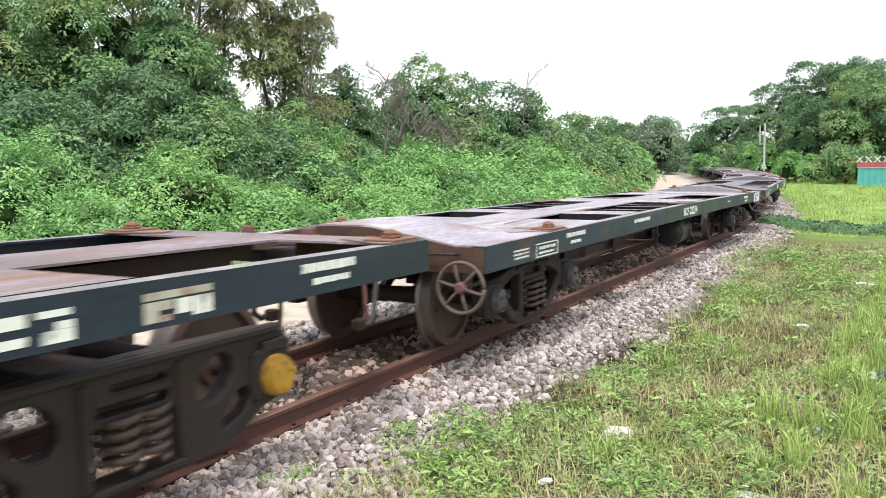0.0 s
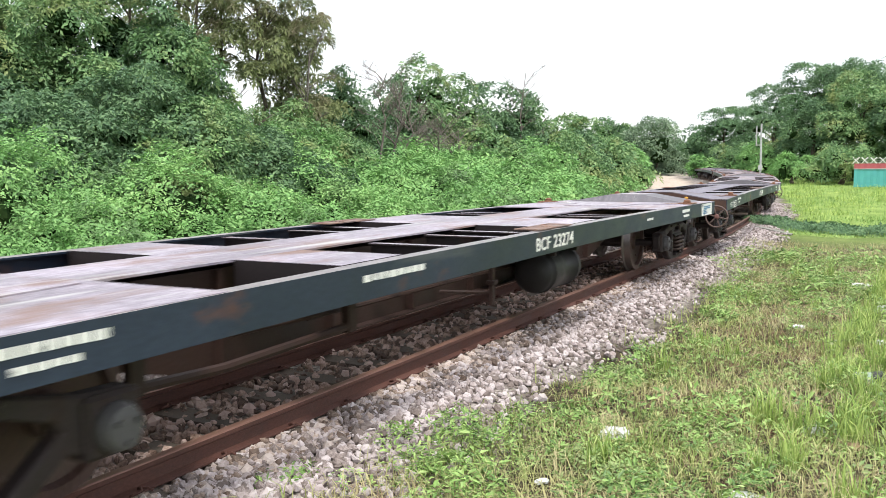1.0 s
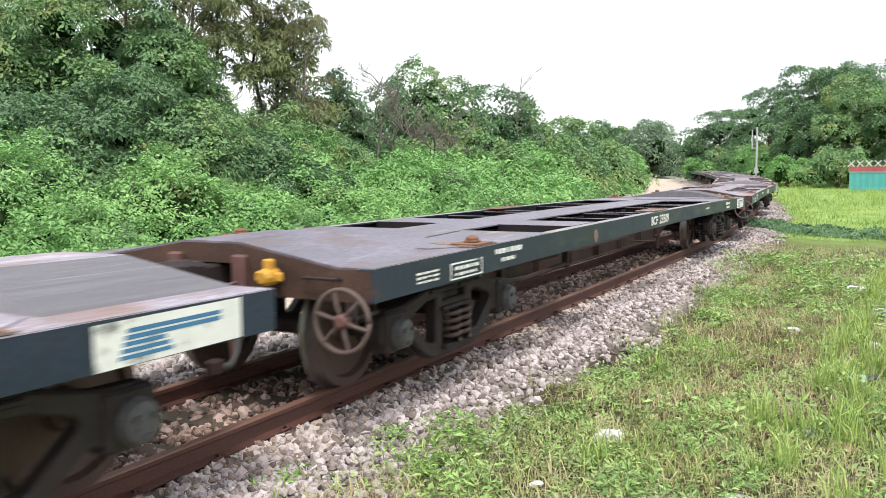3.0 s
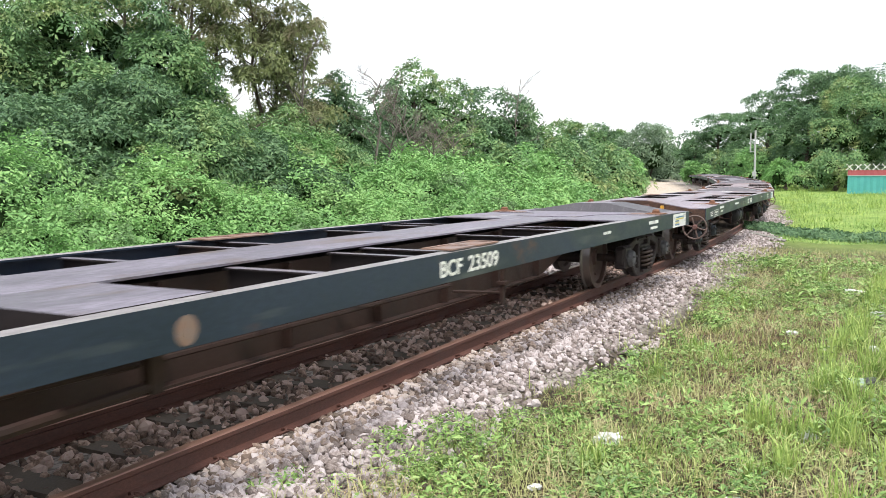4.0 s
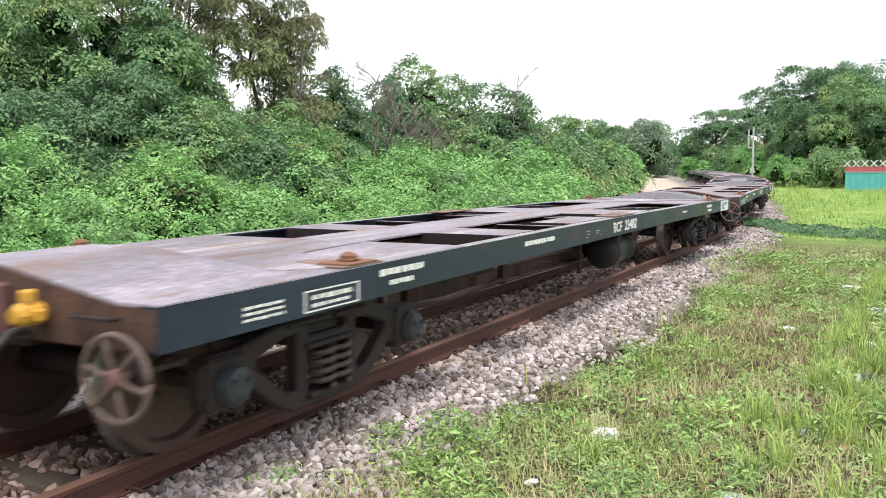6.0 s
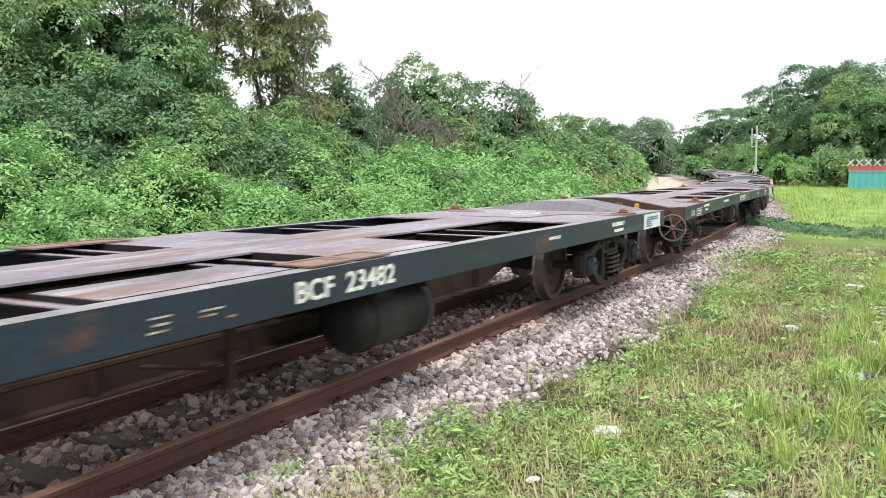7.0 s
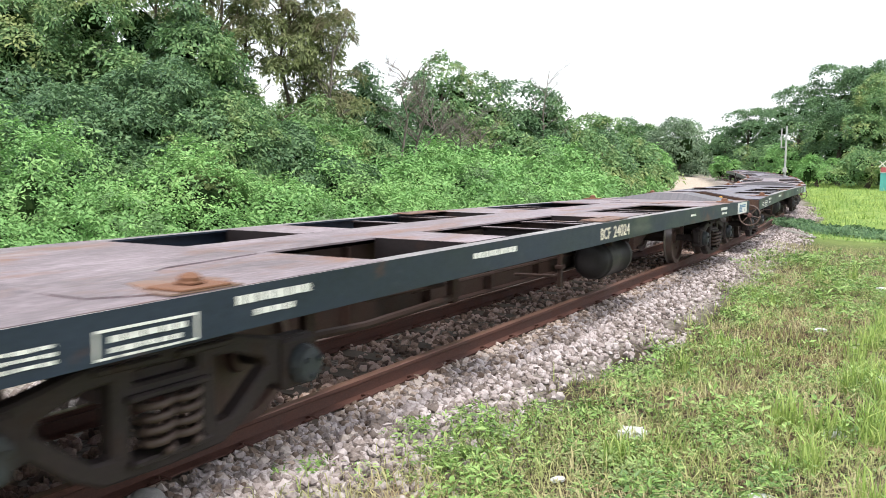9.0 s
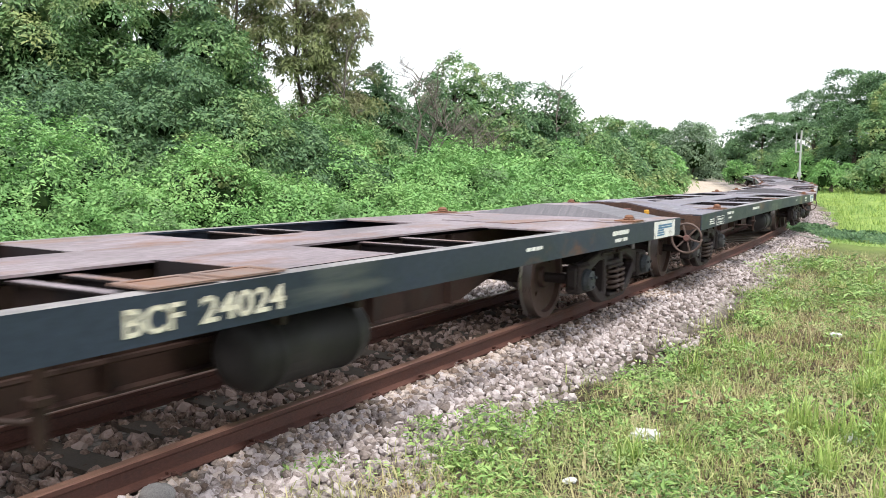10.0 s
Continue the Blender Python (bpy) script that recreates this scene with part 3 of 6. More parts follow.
def side_frame_mesh(bm):
    """Cast frame: deep arched plate with a spring window and two openings, thick rims."""
    half = [(0.0, 0.665), (0.42, 0.655), (0.62, 0.61), (0.80, 0.575), (1.05, 0.568), (1.115, 0.52), (1.115, 0.36), (1.07, 0.305), (0.82, 0.305), (0.72, 0.335), (0.52, 0.185), (0.37, 0.115), (0.0, 0.105)]
    outer = half + [(-y, z) for y, z in half[-2:0:-1]]
    win = [(0.31, 0.56), (0.45, 0.552), (0.66, 0.485), (0.69, 0.44), (0.55, 0.335), (0.42, 0.235), (0.32, 0.225)]
    holes = [[(-0.21, 0.195), (0.21, 0.195), (0.21, 0.455), (-0.21, 0.455)], [(-0.2, 0.53), (0.2, 0.53), (0.2, 0.59), (-0.2, 0.59)], win, [(-y, z) for y, z in win]]
    edges = []
    for loop in [outer] + holes:
        vs = [bm.verts.new((-0.05, y, z)) for y, z in loop]
        edges += [bm.edges.new((vs[i], vs[(i + 1) % len(vs)])) for i in range(len(vs))]
    fill = bmesh.ops.triangle_fill(bm, use_beauty=True, use_dissolve=False, edges=edges)
    faces = [f for f in fill["geom"] if isinstance(f, bmesh.types.BMFace)]
    out = bmesh.ops.extrude_face_region(bm, geom=faces)
    for v in out["geom"]:
        if isinstance(v, bmesh.types.BMVert):
            v.co.x += 0.10
    bmesh.ops.recalc_face_normals(bm, faces=bm.faces)
    sharp = [e for e in bm.edges if len(e.link_faces) == 2 and e.calc_face_angle(0) > 0.9]
    bmesh.ops.bevel(bm, geom=sharp, offset=0.014, segments=1, affect="EDGES")
    # proud spring seat, top chord rib and box jaws
    box(bm, -0.05, 0.10, -0.24, 0.24, 0.165, 0.2, 0.01)
    box(bm, -0.05, 0.085, -0.25, 0.25, 0.455, 0.49, 0.01)
    for s in (-1, 1):
        box(bm, 0.03, 0.075, min(s * 0.05, s * 0.42), max(s * 0.05, s * 0.42), 0.605, 0.64, 0.01)


def old_side_frame_mesh(bm):
    """Older casting: deep closed frame with small holes, two slots over the springs and a rounded end."""
    half = [(0.0, 0.69), (0.90, 0.675), (1.04, 0.655), (1.10, 0.60), (1.11, 0.36), (1.05, 0.27), (0.90, 0.24), (0.72, 0.15), (0.50, 0.09), (0.0, 0.085)]
    outer = half + [(-y, z) for y, z in half[-2:0:-1]]
    oval = [(0.52 + 0.13 * math.cos(a) + 0.04 * math.sin(a), 0.475 + 0.12 * math.sin(a)) for a in np.linspace(0, 2 * math.pi, 10, endpoint=False)]
    tri = [(0.58, 0.20), (0.74, 0.25), (0.80, 0.33), (0.76, 0.385), (0.70, 0.375), (0.58, 0.28)]
    holes = [[(-0.24, 0.16), (0.24, 0.16), (0.24, 0.40), (-0.24, 0.40)], [(-0.2, 0.445), (0.22, 0.445), (0.22, 0.49), (-0.2, 0.49)], [(-0.12, 0.545), (0.22, 0.545), (0.22, 0.575), (-0.12, 0.575)],
             oval, tri, [(-y, z) for y, z in oval], [(-y, z) for y, z in tri]]
    edges = []
    for loop in [outer] + holes:
        vs = [bm.verts.new((-0.05, y, z)) for y, z in loop]
        edges += [bm.edges.new((vs[i], vs[(i + 1) % len(vs)])) for i in range(len(vs))]
    fill = bmesh.ops.triangle_fill(bm, use_beauty=True, use_dissolve=False, edges=edges)
    out = bmesh.ops.extrude_face_region(bm, geom=[f for f in fill["geom"] if isinstance(f, bmesh.types.BMFace)])
    for v in out["geom"]:
        if isinstance(v, bmesh.types.BMVert):
            v.co.x += 0.10
    bmesh.ops.recalc_face_normals(bm, faces=bm.faces)
    sharp = [e for e in bm.edges if len(e.link_faces) == 2 and e.calc_face_angle(0) > 0.9]
    bmesh.ops.bevel(bm, geom=sharp, offset=0.014, segments=1, affect="EDGES")
    box(bm, 0.02, 0.085, -1.0, 1.0, 0.635, 0.685, 0.014)
    box(bm, -0.05, 0.10, -0.27, 0.27, 0.125, 0.16, 0.01)
    for s in (-1, 1):
        box(bm, 0.03, 0.075, min(s * 0.25, s * 0.30), max(s * 0.25, s * 0.30), 0.15, 0.62, 0.01)
        box(bm, 0.03, 0.08, min(s * 0.86, s * 1.08), max(s * 0.86, s * 1.08), 0.52, 0.60, 0.01)


def axle_box_mesh(bm):
    box(bm, -0.09, 0.06, -0.15, 0.15, -0.13, 0.15, 0.02)


def axle_cap_mesh(bm):
    lathe(bm, [(0.0, 0.11), (0.03, 0.112), (0.075, 0.095), (0.085, 0.06), (0.085, 0.02)], 18)
    for i in range(3):
        a = 2 * math.pi * i / 3 + 0.5
        bmesh.ops.create_cone(bm, cap_ends=True, segments=6, radius1=0.016, radius2=0.016, depth=0.03,
                              matrix=Matrix.Translation((0.088, 0.06 * math.cos(a), 0.06 * math.sin(a))) @ pose(0, 0, 0, 0, 90, 0))


def bogie(wagon, y, cap, wheels, old=False):
    """A three-piece bogie: bolster with side frames, springs, boxes, wheels."""
    def bolster(bm):
        box(bm, -0.92, 0.92, -0.2, 0.2, 0.46, 0.6, 0.03)
        box(bm, -0.18, 0.18, -0.18, 0.18, 0.6, 0.64, 0.02)
    bg_ = part("bogie", bolster, M_GRIME, wagon, "grimy cast-iron bogie with coil springs", at=pose(0, y, 0), key=1)
    for sx in (-1, 1):
        part("side_frame", old_side_frame_mesh if old else side_frame_mesh, M_GRIME, bg_, at=pose(sx * 0.93, 0, 0, 0, 0, 0 if sx > 0 else 180), key=old)
        for dy in (-0.085, 0.085):
            part("spring", coil_mesh, M_SPRING, bg_, at=pose(sx * 0.985, dy, 0.21), key=1, smooth=True)
        for dy in (-0.94, 0.94):
            part("axle_box", axle_box_mesh, M_GRIME, bg_, at=pose(sx * 0.95, dy, WHEEL_R), key=1)
            part("axle_cap", axle_cap_mesh, cap, bg_, "painted axle end cap", at=pose(sx * 1.005, dy, WHEEL_R, 0, 0, 0 if sx > 0 else 180), key=cap.name, smooth=False)
            w = part("wheel", wheel_mesh, [M_WHEEL, M_TREAD], bg_, "brown steel wheel with polished tread", at=pose(sx * 0.535, dy, WHEEL_R, 0, 0, 0 if sx > 0 else 180), key=1)
            wheels.append((w, sx, dy))
    for dy in (-0.94, 0.94):
        part("axle", lambda bm: lathe(bm, [(-0.96, 0.05), (-0.6, 0.05), (-0.5, 0.085), (0, 0.07), (0.5, 0.085), (0.6, 0.05), (0.96, 0.05)], 14), M_GRIME, bg_, at=pose(0, dy, WHEEL_R), key=1)
        part("brake_beam", lambda bm: box(bm, -0.62, 0.62, -0.03, 0.03, 0.3, 0.37, 0.01), M_BROWN, bg_, at=pose(0, dy * 0.48, 0), key=1)
    return bg_


def sill_mesh(over):
    def build(bm):
        y = PIN + over
        pts = [(1.25, 0.72), (1.25, 0.925), (1.14, 0.925), (1.14, 0.911), (1.236, 0.911), (1.236, 0.734), (1.14, 0.734), (1.14, 0.72)]
        ys = np.linspace(-y, y, 17)
        extrude_profile(bm, pts, [(lambda a, b, yy=yy: (a, yy, b)) for yy in ys])
        for f in bm.faces:
            if f.normal.z > 0.6 and f.calc_center_median().z > 0.9:
                f.material_index = 1
        camber(bm)
    return build


def end_deck(sign, over, hump):
    """Solid plate over a bogie; near the end it rises over the drawgear and falls to both sides."""
    def build(bm):
        e, k = PIN + over - 0.012, 0.13 if hump else 0.0
        inner = (PIN - 1.42 if sign < 0 else PIN - 1.89) if hump else PIN + over - 0.42
        ys = [inner, PIN + 0.1, PIN + 0.5, PIN + 0.67, e] if hump else [inner, e]
        lift = [0, 0, 0, k, k] if hump else [0, 0]
        xs = [-1.24, -1.0, -0.24, 0, 0.24, 1.0, 1.24]
        shape = [0, 0.0, 1, 1, 1, 0.0, 0]
        zt = 0.929
        top = [[bm.verts.new((x, sign * y, zt + r * q)) for x, q in zip(xs, shape)] for y, r in zip(ys, lift)]
        bot = [[bm.verts.new((v.co.x, v.co.y, v.co.z - 0.014)) for v in row] for row in top]
        for g, flip in ((top, 0), (bot, 1)):
            for r0, r1 in zip(g, g[1:]):
                for i in range(len(xs) - 1):
                    # at the rear end the slopes carry ribbed dark plates
                    ribbed = 1 if hump and sign > 0 and not flip and (r0 is g[2] or r0 is g[3]) and 0 < i < 5 and not (r0 is g[3] and i in (2, 3)) else 0
                    if hump and r0 is g[2] and i in (1, 4):
                        a, b = (r0[i], r1[i + 1]) if i == 1 else (r0[i + 1], r1[i])
                        for q in ((r0[i + 1], r1[i]) if i == 1 else (r0[i], r1[i + 1])):
                            bm.faces.new((a, b, q)).material_index = ribbed
                        continue
                    bm.faces.new((r0[i], r0[i + 1], r1[i + 1], r1[i])).material_index = ribbed
        for i in range(len(xs) - 1):
            bm.faces.new((top[0][i], top[0][i + 1], bot[0][i + 1], bot[0][i]))
            bm.faces.new((top[-1][i], top[-1][i + 1], bot[-1][i + 1], bot[-1][i]))
        for r0, r1, q0, q1 in zip(top, top[1:], bot, bot[1:]):
            for i in (0, -1):
                bm.faces.new((r0[i], r1[i], q1[i], q0[i]))
        bmesh.ops.recalc_face_normals(bm, faces=bm.faces)
        camber(bm)
    return build


def deck_plate(sign):
    """Thin doubling plate over the bogie with a waisted outline, reaching out to the lock pads."""
    def build(bm):
        half = [(0.40, -1.30), (0.47, -0.48), (0.53, -0.36), (0.65, -0.28), (1.06, -0.33), (1.12, -0.26), (1.12, 0.24), (0.98, 0.44)]
        out = half + [(-a, b) for a, b in half[::-1]]
        extrude_profile(bm, out, [(lambda a, b: (a, sign * (PIN + b), 0.9295)), (lambda a, b: (a, sign * (PIN + b), 0.937))])
        camber(bm)
    return build


def headstock_mesh(sign, over, hump):
    def build(bm):
        y = sign * (PIN + over)
        k = 0.13 if hump else 0.0
        out = [(-1.24, 0.72), (-1.24, 0.91), (-1.0, 0.914), (-0.24, 0.914 + k), (-0.2, 0.914 + k), (-0.2, 0.72)]
        for m in (1, -1):
            o = [(m * a, b) for a, b in out]
            extrude_profile(bm, o, [(lambda a, b: (a, y, b)), (lambda a, b: (a, y - sign * 0.03, b))])
        box(bm, -0.2, 0.2, min(y, y - sign * 0.03), max(y, y - sign * 0.03), 0.92, 0.916 + k + 0.001)
    return build


def centre_sill_mesh(bm):
    prof = [(-5.2, 0.62), (-3.9, 0.30), (3.9, 0.30), (5.2, 0.62), (5.2, 0.90), (-5.2, 0.90)]
    extrude_profile(bm, prof, [(lambda a, b: (-0.26, a, b)), (lambda a, b: (0.26, a, b))])
    for m in (-1, 1):
        fl = [(-3.9, 0.285), (3.9, 0.285), (3.9, 0.30), (-3.9, 0.30)]
        extrude_profile(bm, fl, [(lambda a, b: (m * 0.22, a, b)), (lambda a, b: (m * 0.34, a, b))])
        for y in np.arange(-3.6, 3.7, 1.2):
            box(bm, min(m * 0.26, m * 0.33), max(m * 0.26, m * 0.33), y - 0.01, y + 0.01, 0.31, 0.90)
    for s in (-1, 1):
        box(bm, -0.24, 0.24, min(s * 5.2, s * 7.5), max(s * 5.2, s * 7.5), 0.64, 0.9)


def centre_deck_mesh(bm, y0=-(PIN - 1.42), y1=PIN - 1.89):
    ys = np.linspace(y0, y1, 13)
    pts = [(-0.34, 0.915), (0.34, 0.915), (0.34, 0.929), (-0.34, 0.929)]
    extrude_profile(bm, pts, [(lambda a, b, yy=yy: (a, yy, b)) for yy in ys])
    camber(bm)


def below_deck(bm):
    # webs under the deck take the near-black second material
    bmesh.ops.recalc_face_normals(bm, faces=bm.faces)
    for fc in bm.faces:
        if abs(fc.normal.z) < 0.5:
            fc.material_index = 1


def cross_plate(y0, y1, m, inner=0.342):
    def build(bm):
        a, b = sorted((m * inner, m * 1.138))
        # an inverted tray: top plate with both edges turned down
        pts = [(y0, 0.73), (y0, 0.929), (y1, 0.929), (y1, 0.73), (y1 - 0.01, 0.73), (y1 - 0.01, 0.915), (y0 + 0.01, 0.915), (y0 + 0.01, 0.73)]
        extrude_profile(bm, pts, [(lambda p, q: (a, p, q)), (lambda p, q: (b, p, q))])
        below_deck(bm)
        camber(bm)
    return build


def cross_bar(y, m):
    def build(bm):
        a, b = sorted((m * 0.342, m * 1.138))
        pts = [(y - 0.04, 0.905), (y + 0.04, 0.905), (y + 0.04, 0.893), (y + 0.006, 0.893), (y + 0.006, 0.74), (y - 0.006, 0.74), (y - 0.006, 0.893), (y - 0.04, 0.893)]
        extrude_profile(bm, pts, [(lambda p, q: (a, p, q)), (lambda p, q: (b, p, q))])
        below_deck(bm)
        camber(bm)
    return build


def lock_mesh(bm):
    box(bm, -0.11, 0.11, -0.16, 0.16, 0.0, 0.012, 0.003)
    box(bm, -0.05, 0.05, -0.05, 0.05, 0.012, 0.03, 0.006)
    lathe(bm, [(0.03, 0.05), (0.045, 0.052), (0.06, 0.036), (0.066, 0.014)], 10, "z")


def lock_pad_mesh(bm):
    vs = [(-0.34, -0.06, 0), (0.0, -0.22, 0), (0.11, -0.22, 0), (0.11, 0.22, 0), (0.0, 0.22, 0), (-0.34, 0.06, 0)]
    extrude_profile(bm, [(a, b) for a, b, c in vs], [(lambda a, b: (a, b, 0.0)), (lambda a, b: (a, b, 0.008))])


def mid_pad_mesh(bm):
    # low frame with a sunken middle, where a container's corner rests
    box(bm, -0.15, 0.10, -0.20, 0.20, 0.0, 0.006, 0.002)
    for a, b, c, d in ((-0.15, 0.10, -0.20, -0.16), (-0.15, 0.10, 0.16, 0.20), (-0.15, -0.12, -0.16, 0.16), (0.07, 0.10, -0.16, 0.16)):
        box(bm, a, b, c, d, 0.006, 0.012, 0.002)


def handwheel_mesh(bm):
    n, r = 28, 0.19
    ring = [(r * math.cos(2 * math.pi * i / n), 0, r * math.sin(2 * math.pi * i / n)) for i in range(n + 1)]
    tube(bm, ring, 0.015, 8)


def spoke_mesh(bm):
    tube(bm, [(0.03, 0, 0), (0.1, -0.012, 0), (0.19, 0, 0)], 0.012, 6)


def hub_mesh(bm):
    lathe(bm, [(-0.035, 0.03), (-0.02, 0.045), (0.03, 0.045)], 14, "y")


def coupler_mesh(bm):
    # automatic knuckle coupler: shank, head, guard arm and knuckle
    box(bm, -0.07, 0.07, 0.0, 0.42, -0.08, 0.08, 0.015)
    box(bm, -0.13, 0.14, -0.12, 0.05, -0.12, 0.12, 0.03)
    box(bm, -0.17, -0.07, -0.27, -0.06, -0.11, 0.11, 0.03)
    box(bm, 0.05, 0.17, -0.22, -0.06, -0.14, 0.14, 0.035)


def hose_mesh(bm):
    pts = [(0, 0.05, 0), (0, -0.08, 0.0), (0, -0.16, -0.06), (0, -0.2, -0.2), (0.02, -0.26, -0.36), (0.03, -0.34, -0.42), (0.03, -0.42, -0.40)]
    tube(bm, pts, 0.022, 8)


def hose_end_mesh(bm):
    box(bm, -0.03, 0.05, -0.5, -0.4, -0.45, -0.36, 0.012)


def cock_mesh(bm):
    lathe(bm, [(-0.08, 0.035), (-0.05, 0.055), (0.05, 0.055), (0.08, 0.035)], 10, "y")
    box(bm, -0.03, 0.03, -0.03, 0.03, 0.0, 0.11, 0.01)
    box(bm, -0.1, 0.1, -0.02, 0.02, -0.03, 0.03, 0.01)


def tank_mesh(bm):
    lathe(bm, [(-0.54, 0.06), (-0.53, 0.13), (-0.50, 0.18), (-0.45, 0.208), (-0.37, 0.212), (-0.365, 0.221), (-0.325, 0.221), (-0.32, 0.212), (0.32, 0.212), (0.325, 0.221), (0.365, 0.221), (0.37, 0.212), (0.45, 0.208), (0.50, 0.18), (0.53, 0.13), (0.54, 0.06)], 26, "y")


def rod_mesh(bm):
    tube(bm, [(0.86, -4.9, 0.50), (0.86, -4.2, 0.47), (0.86, -3.0, 0.50)], 0.028, 8)
    tube(bm, [(0.72, -4.0, 0.60), (0.72, -2.9, 0.58)], 0.02, 8)
    box(bm, 0.83, 0.89, -3.05, -2.95, 0.46, 0.74, 0.005)
    box(bm, 0.83, 0.89, -4.85, -4.75, 0.46, 0.74, 0.005)
    tube(bm, [(0.45, -2.9, 0.5), (0.45, 1.0, 0.5)], 0.018, 6)


FONT_MESH = {}


def lettering(wagon, text, y, z, height, x=1.2525, wide=1.36, mat=None):
    """Painted letters on the side, in the built-in font."""
    mat = mat or M_LETTER
    if text not in FONT_MESH:
        cu = bpy.data.curves.new("lettering", "FONT")
        cu.body, cu.size, cu.offset, cu.extrude = text, 1.0, 0.02, 0.001
        tmp = bpy.data.objects.new("tmp", cu)
        scene.collection.objects.link(tmp)
        me = bpy.data.meshes.new_from_object(tmp.evaluated_get(bpy.context.evaluated_depsgraph_get()))
        bpy.data.objects.remove(tmp)
        me.materials.clear()
        me.materials.append(mat)
        FONT_MESH[text] = me
    ob = new("lettering", FONT_MESH[text])
    ob.parent = wagon
    k = height / 0.69
    ob.matrix_basis = Matrix.Translation((x, y, z)) @ pose(0, 0, 0, 90, 0, 90) @ Matrix.Diagonal((k * wide, k, 1, 1))
    ob["label"] = "white painted wagon number"


def bars(wagon, y0, y1, z, h, mat=None, x=1.2515, name="marking", gaps=0, rng=None):
    """An unreadable painted line: a run of short bars."""
    def build(bm):
        y = y0
        r = rng or random.Random(int(y0 * 100))
        while y < y1:
            w = min(r.uniform(0.03, 0.09), y1 - y) if gaps else y1 - y0
            box(bm, x, x + 0.0012, y, y + w, z + r.uniform(0, 0.004), z + h)
            y += w + gaps
    part(name, build, mat or M_WHITE, wagon)


# deck plates and cross bars of each wagon, in metres behind its front pivot
LAYOUT = {
    1: (((2.50, 3.20), (6.0, 7.40)), (4.10, 5.0, 5.55, 8.30, 8.70)),
    2: (((2.33, 3.10),), (4.14, 5.25, 5.70, 7.35, 8.45, 8.87)),
    3: (((2.40, 3.08), (6.05, 7.35)), (4.07, 5.52, 5.82, 8.28, 8.82)),
    4: (((2.70, 3.38), (6.30, 7.42)), (4.57, 5.48, 5.76, 8.20, 8.75)),
}


